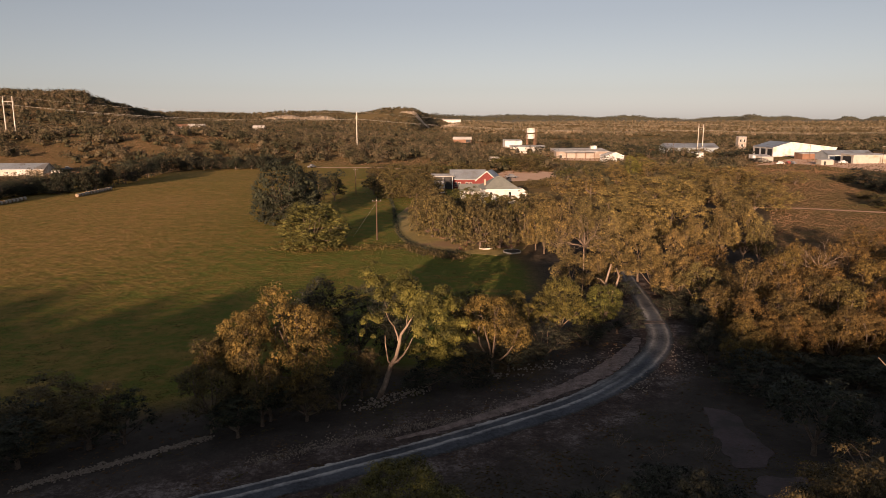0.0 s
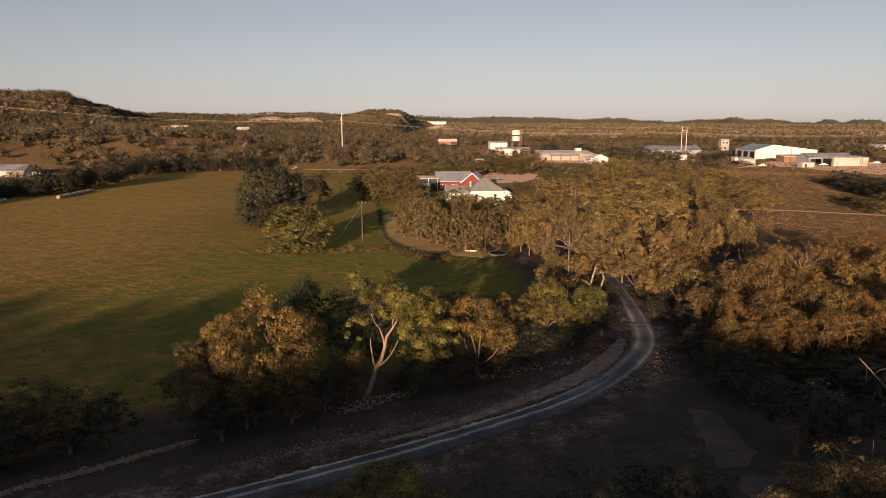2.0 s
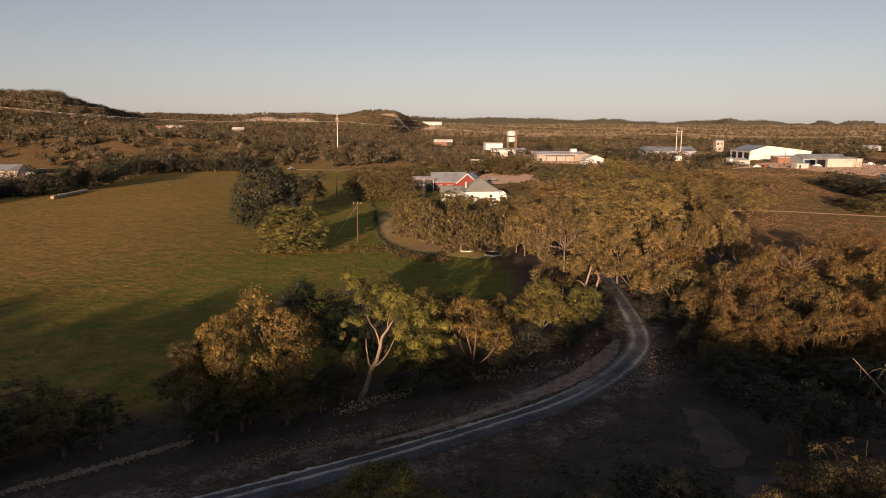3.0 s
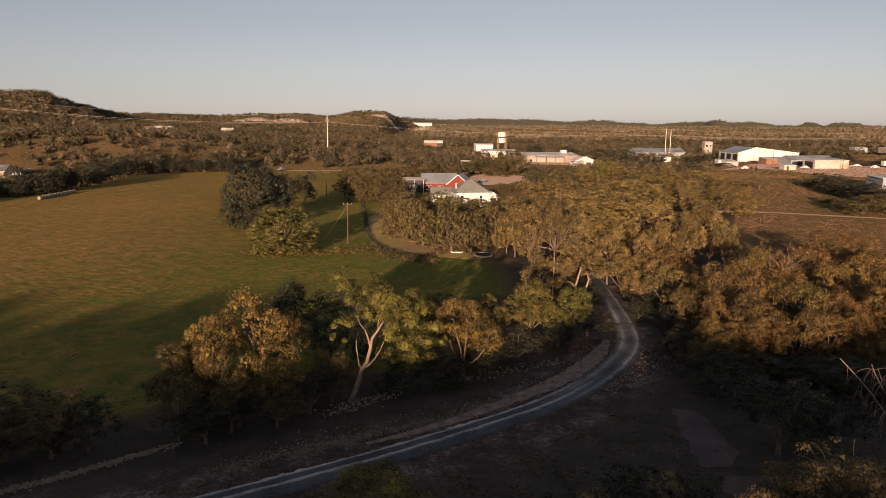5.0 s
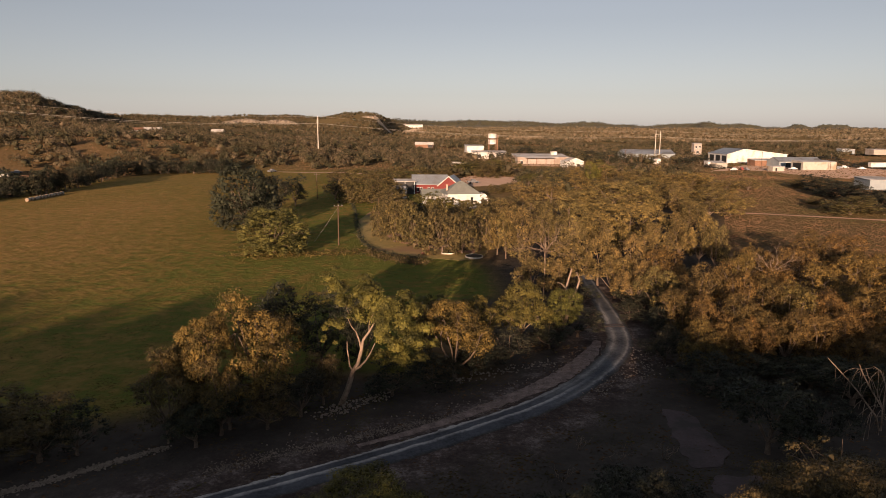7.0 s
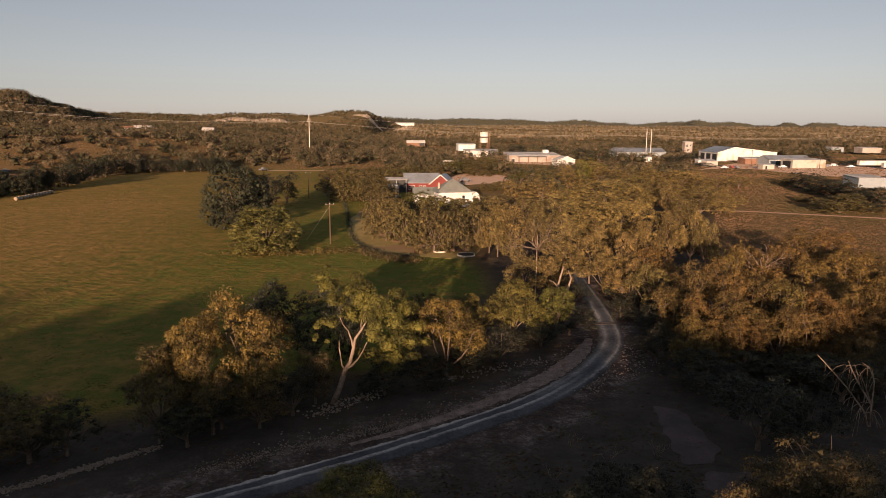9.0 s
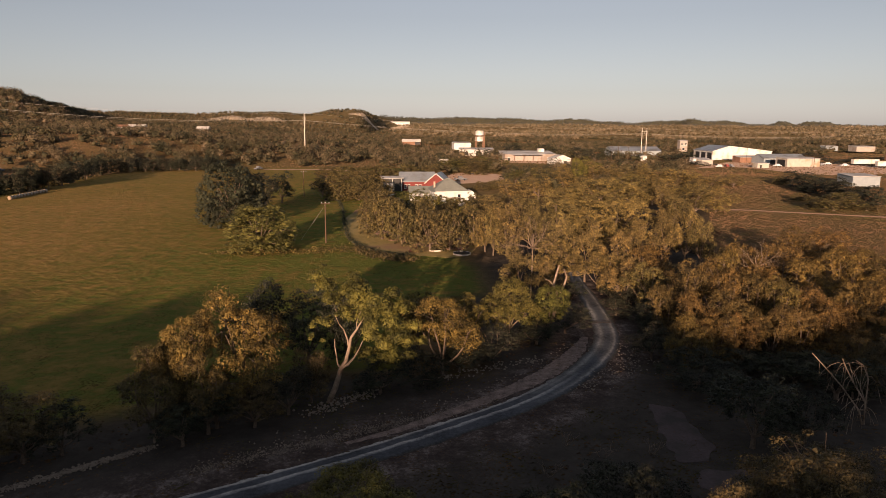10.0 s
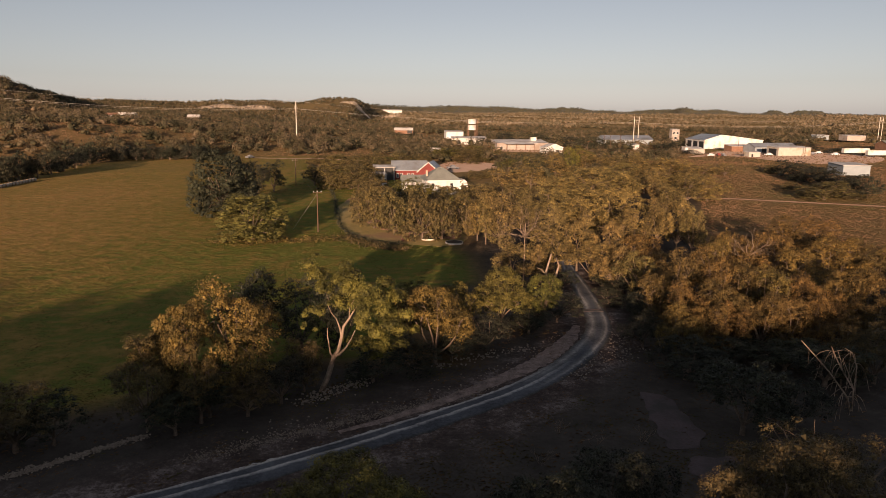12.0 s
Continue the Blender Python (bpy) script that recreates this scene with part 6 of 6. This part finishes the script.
WRAP = surface("pale_bale_net", (0.320, 0.281, 0.225), (0.440, 0.390, 0.323), 2.0, 0.8, 0.2, bump=0.2)


def hay_bale(x, y, turn, r=0.6, length=1.45):
    top = thing("hay_bale", x, y, float(rise(x, y)) - 0.03, turn)
    bm = bmesh.new()
    m = Matrix.Translation((0, 0, r)) @ Matrix.Rotation(math.pi / 2, 4, "Y")
    bmesh.ops.create_cone(bm, segments=20, radius1=r, radius2=r, depth=length, cap_ends=True, matrix=m)
    bmesh.ops.bevel(bm, geom=[e for e in bm.edges if e.calc_face_angle(0) > 1], offset=0.12, segments=2, affect="EDGES")
    part("bale", bm, HAY, top)
    bm = bmesh.new()
    bmesh.ops.create_cone(bm, segments=20, radius1=r + 0.012, radius2=r + 0.012, depth=length * 0.82, cap_ends=False, matrix=m)
    part("net_wrap", bm, WRAP, top, "pale net wrap")
    return tagged(top, "round hay bale in pale net wrap lying in a row", "hay bale", "rows of bales")


for (ax, ay), (bx, by), n in (((-119.7, 223.0), (-120.1, 245.8), 12), ((-130.9, 197.0), (-131.5, 213.1), 9)):
    way = math.degrees(math.atan2(by - ay, bx - ax))
    for i in range(n):
        k = i / (n - 1)
        hay_bale(ax + (bx - ax) * k + pick.uniform(-0.15, 0.15), ay + (by - ay) * k, way + pick.uniform(-4, 4))

# lawn, drives and tracks
LAWN = surface("dry_lawn", (0.176, 0.150, 0.049), (0.351, 0.264, 0.105), 0.12, 0.95, 0.1, bump=0.3, stain=(0.22, 0.14, 0.085), stain_scale=0.07)


LAWN.node_tree.nodes["Principled BSDF"].inputs["Sheen Weight"].default_value = 0.08
LAWN.node_tree.nodes["Principled BSDF"].inputs["Sheen Tint"].default_value = (0.6, 0.42, 0.2, 1)


def patch(name, corners, mat, lift, label, category="lawn"):
    """A thin sheet of other ground, with an uneven rounded outline."""
    line = smooth_line([*corners, corners[0]], 8)[:-1]
    line = line + 0.28 * np.stack([np.sin(line[:, 1] * 2.3) * np.sin(line[:, 0] * 1.1 + 1), np.sin(line[:, 0] * 2.1 + 2) * np.sin(line[:, 1] * 1.7)], 1)
    bm = bmesh.new()
    ring = [bm.verts.new((x, y, float(rise(x, y)) + lift)) for x, y in line]
    rim = [bm.verts.new((x + 0.3 * math.sin(y * 3), y, float(rise(x, y)) - 0.05)) for x, y in line]
    bm.faces.new(ring)
    for i in range(len(ring)):
        bm.faces.new((ring[i - 1], ring[i], rim[i], rim[i - 1]))
    bmesh.ops.triangulate(bm, faces=bm.faces)
    bmesh.ops.recalc_face_normals(bm, faces=bm.faces)
    me = bpy.data.meshes.new(name)
    bm.to_mesh(me)
    bm.free()
    me.materials.append(mat)
    return tagged(new(name, me), label, category, kind="structure")


patch("lawn", LAWN_EDGE, LAWN, 0.05, "mown dry lawn round the farmhouse oaks")
patch("yard_earth", [(-5.1, 155.2), (-1.7, 143.4), (1.9, 139.8), (12.7, 130.1), (15.8, 143.4), (9.2, 167.0), (0.9, 171.1)], RED_EARTH, 0.08, "bare reddish earth under the yard oaks", "earth")
patch("drive", [(23.5, 281.7), (34.7, 287.2), (47.2, 299.0), (54.7, 329.5), (42.0, 349.2), (27.8, 333.2)], EARTH, 0.06, "pink earth drive behind the farmhouse", "drive")
patch("lot", [(177.5, 391.2), (210.5, 401.9), (220.6, 341.0), (263.8, 349.2), (307.3, 407.5), (288.1, 451.4), (247.4, 473.1)], EARTH, 0.06, "pale bare lot in front of the sheds", "lot")
patch("forecourt", [(67.2, 451.4), (103.0, 437.9), (106.3, 458.4), (73.5, 480.9)], EARTH, 0.06, "pale forecourt of the warehouse", "lot")
track = ribbon("dirt_track", TRACK, 3.0, DUST, 0.05, 5, 0.15, 0.0, 9)
tagged(track, "pale dirt track across the dry field", "track", kind="structure")
lane = ribbon("farm_lane", [(-75.6, 376.1), (-56.3, 371.3), (-36.4, 371.3), (-18.9, 357.7), (-7.0, 353.4)], 5.0, EARTH, 0.06, 5, 0.2, 0.0, 10)
tagged(lane, "pale farm lane at the end of the pasture", "track", kind="structure")


patch("bare_track", [(22.3, 54.7), (24.2, 54.2), (24.3, 50.3), (24.0, 45.9), (21.8, 44.6), (20.7, 45.1), (21.4, 50.3)], BARE, 0.05, "patch of bare worn earth in the shaded clearing", "earth")
patch("bare_track", [(21.3, 43.1), (24.7, 43.2), (24.9, 40.8), (23.3, 39.1), (20.9, 39.4)], BARE, 0.05, "second patch of bare worn earth beyond the first", "earth")


def rubble(name, line, width, count, sizes, seed, label):
    """A bank of loose stones: each near stone is a part of its own."""
    rng = np.random.default_rng(seed)
    top = thing(name, line[0][0], line[0][1], 0)
    forms = []
    for k in range(6):
        bm = bmesh.new()
        bmesh.ops.create_icosphere(bm, subdivisions=1, radius=0.5)
        for v in bm.verts:
            v.co *= rng.uniform(0.7, 1.15)
            v.co.z *= 0.65
        me = bpy.data.meshes.new("stone")
        bm.to_mesh(me)
        bm.free()
        me.materials.append(STONE)
        forms.append(me)
    p = smooth_line(line, 20)
    for i in range(count):
        q = p[rng.integers(len(p))] + rng.normal(0, width / 2.5, 2)
        s = rng.uniform(*sizes)
        ob = new("stone", forms[rng.integers(6)])
        ob.matrix_basis = pose(q[0] - line[0][0], q[1] - line[0][1], s * 0.16, rng.uniform(-20, 20), rng.uniform(-20, 20), rng.uniform(0, 360)) @ Matrix.Diagonal((s, s * rng.uniform(0.6, 1), s, 1))
        ob.parent = top
    return tagged(top, label, "stones")


def pebbles(name, line, width, count, sizes, seed, label):
    """Countless small stones along a line, in one mesh."""
    rng = np.random.default_rng(seed)
    p = smooth_line(line, 24)
    q = p[rng.integers(len(p), size=count)] + rng.normal(0, width / 2.5, (count, 2))
    r = rng.uniform(*sizes, count) * 0.5
    z = rise(q[:, 0], q[:, 1])
    v, f = cores(rng, np.stack([q[:, 0], q[:, 1], z + r * 0.3], 1), r, 1, (1, 0.85, 0.65), 0.22)
    return tagged(new(name, pieces_mesh(name, v, f, STONE)), label, "stones", kind="stuff")


shoulder = ribbon("gravel_shoulder", [(-3.7, 49.0), (1.7, 52.0), (7.2, 56.1), (11.9, 60.0), (15.9, 64.0), (19.5, 69.1), (22.1, 74.3)], [0.5, 1.0, 1.4, 1.9, 2.3, 2.0, 0.8], GRAVEL, 0.02, 11, 0.14, 0.03, 11)
tagged(shoulder, "loose pale gravel shoulder beside the farm road", "verge", kind="structure")
rubble("stone_row", [(-27.1, 42.9), (-25.4, 43.9), (-23.7, 45.1), (-22.0, 46.4), (-20.2, 47.8), (-18.2, 49.3)], 0.7, 240, (0.08, 0.26), 31, "long low row of pale rubble stones under the bank")
rubble("stone_pile", [(-7.0, 54.9), (-4.7, 56.6), (-2.0, 58.9)], 1.5, 200, (0.1, 0.36), 32, "heap of pale limestone rubble at the tree's foot")
rubble("verge_stones", [(-9.6, 48.3), (-1.1, 52.3), (9.1, 58.9), (15.6, 64.8), (19.8, 70.0)], 2.8, 300, (0.07, 0.24), 33, "scattered pale stones along the gravel verge")
rubble("bend_stones", [(17.3, 58.9), (21.8, 63.2), (24.9, 66.4), (25.2, 71.9)], 2.6, 300, (0.06, 0.27), 34, "pale stones scattered outside the road's bend")
rubble("bank_stones", [(5.2, 62.5), (9.9, 64.8), (14.9, 66.9)], 1.5, 140, (0.1, 0.35), 35, "pale stones on the creek bank")


pebbles("rubble_row", [(-28.4, 41.6), (-27.1, 42.9), (-25.4, 43.9), (-23.7, 45.1), (-22.0, 46.4), (-20.2, 47.8), (-18.2, 49.3)], 0.5, 1300, (0.07, 0.2), 41, "low continuous row of small pale rubble")
pebbles("loose_gravel", [(-13.8, 45.5), (-10.2, 47.4), (-6.3, 49.3), (-2.9, 50.9), (0.7, 52.5), (4.5, 54.1), (8.8, 56.9)], 1.1, 2600, (0.05, 0.14), 42, "loose pinkish gravel strewn beside the road")


# things by the lawn
def canoe(x, y, turn):
    top = thing("canoe", x, y, 0.06, turn)
    bm = bmesh.new()
    rows = []
    for i in range(13):
        t = i / 12 * 2 - 1
        w, z = 0.45 * (1 - t * t) ** 0.6, 0.25 * t * t
        rows.append([bm.verts.new((t * 2.4, w * math.cos(a), 0.42 + z * 1.2 - (0.42 + z * 0.4) * math.sin(a) ** 0.8)) for a in [math.pi * k / 8 for k in range(9)]])
    for r0, r1 in zip(rows, rows[1:]):
        for k in range(8):
            bm.faces.new((r0[k], r0[k + 1], r1[k + 1], r1[k]))
    bmesh.ops.solidify(bm, geom=bm.faces[:], thickness=0.04)
    part("hull", bm, surface("faded_hull", (0.26, 0.13, 0.10), (0.40, 0.22, 0.17), 1, 0.4, 0.4, bump=0.05), top)
    part("seat", box(-0.2, 0.2, -0.36, 0.36, 0.36, 0.40), POLE_WOOD, top)
    return tagged(top, "faded reddish canoe lying at the edge of the lawn", "canoe")


canoe(3.9, 129.5, 70)


def stock_tank(x, y, rx, ry, mat, label):
    top = thing("stock_tank", x, y, 0.05)
    bm = bmesh.new()
    n = 28
    rings = []
    for k, z in ((1.0, 0.0), (1.0, 0.26), (0.95, 0.26), (0.95, 0.2)):
        rings.append([bm.verts.new((rx * k * math.cos(2 * math.pi * i / n), ry * k * math.sin(2 * math.pi * i / n), z)) for i in range(n)])
    for r0, r1 in zip(rings, rings[1:]):
        for i in range(n):
            bm.faces.new((r0[i - 1], r0[i], r1[i], r1[i - 1]))
    part("rim", bm, POLE_PALE, top)
    bm = bmesh.new()
    bm.faces.new([bm.verts.new((rx * 0.94 * math.cos(2 * math.pi * i / n), ry * 0.94 * math.sin(2 * math.pi * i / n), 0.21)) for i in range(n)])
    part("cover", bm, mat, top)
    return tagged(top, label, "tank")


stock_tank(8.4, 129.5, 1.4, 0.9, CONCRETE, "low round stock tank with a pale cover")
stock_tank(13.0, 126.0, 1.7, 2.0, DARK, "low round dark-water stock tank with a pale rim")


# ---- bare and leaning trees ----
def branching(rng, start, way, length, radius, depth, parts):
    end = np.asarray(start) + np.asarray(way) * length
    parts.append(tube(bend(rng, start, end, 5, 0.25), np.linspace(radius, radius * 0.5, 5), 6 if radius > 0.06 else 4))
    if depth:
        for _ in range(rng.integers(2, 4)):
            w = np.asarray(way) + rng.normal(0, 0.5, 3) + [0, 0, 0.08]
            branching(rng, np.asarray(start) + (end - np.asarray(start)) * rng.uniform(0.55, 1.0), w / np.linalg.norm(w), length * rng.uniform(0.5, 0.75), radius * 0.45, depth - 1, parts)


def dead_tree(name, x, y, limbs, seed, label, depth=3, mat=PALE_BARK, z=None):
    """A bare tree: limbs are (way, length, radius) from the foot."""
    rng = np.random.default_rng(seed)
    top = thing(name, x, y, float(rise(x, y)) if z is None else z)
    parts = []
    for way, length, radius in limbs:
        w = np.array(way, float)
        branching(rng, (0, 0, -0.2), w / np.linalg.norm(w), length, radius, depth, parts)
    if z is not None:
        drop = float(rise(x, y)) - z - 0.3
        parts.append(tube(bend(rng, (0, 0, drop), (0, 0, 0), 5, 0.06), np.linspace(limbs[0][2] * 1.8, limbs[0][2], 5), 7))
    v, q = join(parts)
    under(new("trunk", pieces_mesh(name + "_trunk", v, q, mat)), top)
    return tagged(top, label, "tree", "bare trees")


def limb_tree(name, x, y, limbs, label):
    """A bare trunk with a few thick crooked limbs; limbs: radius and points from the foot."""
    top = thing(name, x, y, 0)
    v, q = join([tube(np.array(p) - [x, y, 0], np.linspace(r, r * 0.45, len(p)), 8) for r, p in limbs])
    under(new("trunk", pieces_mesh(name + "_trunk", v, q, PALE_BARK)), top)
    return tagged(top, label, "tree", "bare trees")


limb_tree("dead_tree", 19.3, 79.0, [(0.22, [(20.2, 79.0, 1.2), (20.0, 79.0, 3.4), (19.3, 79.0, 5.1), (19.7, 79.4, 6.3), (19.9, 79.0, 7.5)]), (0.18, [(20.0, 79.0, 3.4), (20.6, 79.0, 5.0), (20.8, 78.6, 6.2), (20.5, 79.0, 7.1)]),
                                    (0.1, [(19.3, 79.0, 5.1), (18.6, 78.6, 5.8), (18.0, 78.0, 6.1)])], "dead pale trunk with two broken limbs beside the road")
DEAD = [[(38.6, 50.0, -0.4), (37.9, 50.0, 1.4), (35.9, 49.5, 3.6), (33.9, 49.0, 5.5), (32.8, 49.0, 6.6)], [(38.6, 50.0, -0.4), (38.5, 50.0, 1.9), (37.5, 50.3, 3.5), (36.5, 50.0, 4.9), (36.1, 50.0, 5.7)],
        [(38.6, 50.0, -0.1), (38.9, 50.5, 1.7), (38.9, 50.5, 3.7), (38.4, 50.6, 4.9), (37.5, 50.3, 5.4)], [(37.5, 50.3, 3.5), (37.5, 50.6, 4.2), (37.4, 51.0, 5.0)], [(38.9, 50.5, 1.7), (38.1, 50.5, 3.4), (37.6, 50.6, 4.5)]]


def drooping(limbs, seed):
    """The limbs with thin twigs that arch over and hang."""
    rng = np.random.default_rng(seed)
    out = [(r, p) for r, p in zip((0.075, 0.08, 0.065, 0.045, 0.045), limbs)]
    for p in limbs[:3]:
        q = np.array(p)
        for _ in range(11):
            k = rng.uniform(0.5, len(q) - 1.3)
            a = q[int(k)] + (q[int(k) + 1] - q[int(k)]) * (k % 1)
            side = np.array([rng.normal(-0.3, 1.0), rng.normal(-0.3, 0.7), 0])
            n = rng.uniform(0.6, 1.7)
            out.append((0.028, [tuple(a + side * n * t + np.array([0, 0, 0.7 * n * t - 2.2 * n * t * t])) for t in (0, 0.25, 0.5, 0.75, 1.0)]))
    return out


limb_tree("dead_tree", 35.9, 50.0, drooping(DEAD, 88), "dead bleached tree with hanging twigs and sunlit tips")
limb_tree("snag", 27.3, 66.0, [(0.16, [(29.1, 66.0, -2.4), (28.9, 66.0, -0.7), (28.4, 66.0, 1.1), (27.6, 66.0, 1.7)]), (0.1, [(28.9, 66.0, -0.7), (29.1, 66.0, 0.8), (28.2, 66.3, 1.7)])], "thin pale leaning trunk at the wood's edge")
FAN = [((-0.1, -0.6, 1), 2.6, 0.075), ((-0.8, -0.6, 0.7), 2.8, 0.07), ((0.6, -0.6, 0.8), 2.6, 0.07), ((0.1, -0.9, 0.6), 2.4, 0.065), ((-0.5, -0.9, 0.3), 2.4, 0.06), ((-0.9, -0.3, 0.2), 2.4, 0.06), ((0.9, -0.4, 0.4), 2.2, 0.06), ((-0.4, -0.5, 0.9), 2.6, 0.065)]
dead_tree("dead_tree", 19.6, 93.5, FAN, 81, "bare grey dead oak crown standing out of the wood", 4, z=7.2)
dead_tree("dead_tree", 48.6, 86.0, FAN, 82, "bare pinkish dead branches among the oaks", 3, z=5.6)
for (tx, ty), seed, lean in (((10.8, 43.3), 83, -0.5), ((15.6, 45.9), 84, -0.9), ((19.1, 45.9), 86, -0.3), ((13.1, 47.7), 87, 0.1), ((16.6, 41.8), 89, 0.5)):
    dead_tree("dead_tree", tx, ty, [((lean, -0.3, 0.9), 1.1, 0.04), ((0.5, -0.3, 0.9), 1.0, 0.035), ((-0.2, -0.6, 0.8), 0.9, 0.03)], seed, "bare pale twigs of a small dead tree in the thicket", 3)
dead_tree("dead_tree", 87.1, 190.0, [((-0.8, 0, 0.7), 3.0, 0.12), ((0.8, 0, 0.7), 3.0, 0.12), ((0, -0.3, 1), 3.0, 0.12), ((0.4, 0.2, 1), 3, 0.1)], 85, "fan of bare pale branches at the field's edge", 2)


def cattle_guard(x, y):
    """Steel rails across the road between two concrete lips."""
    top = thing("cattle_guard", x, y, float(rise(x, y)) + 0.06)
    for dy in (-0.4, 0.4):
        part("lip", box(-1.2, 1.2, dy - 0.08, dy + 0.08, -0.1, 0.07, 0.02), BARE, top, "worn concrete lip")
    for k in range(4):
        part("rail", box(-1.15, 1.15, -0.27 + k * 0.17, -0.21 + k * 0.17, -0.02, 0.06, 0.01), DARK, top)
    tagged(top, "dark steel cattle guard set across the gravel road", "cattle guard")


cattle_guard(25.7, 80.0)
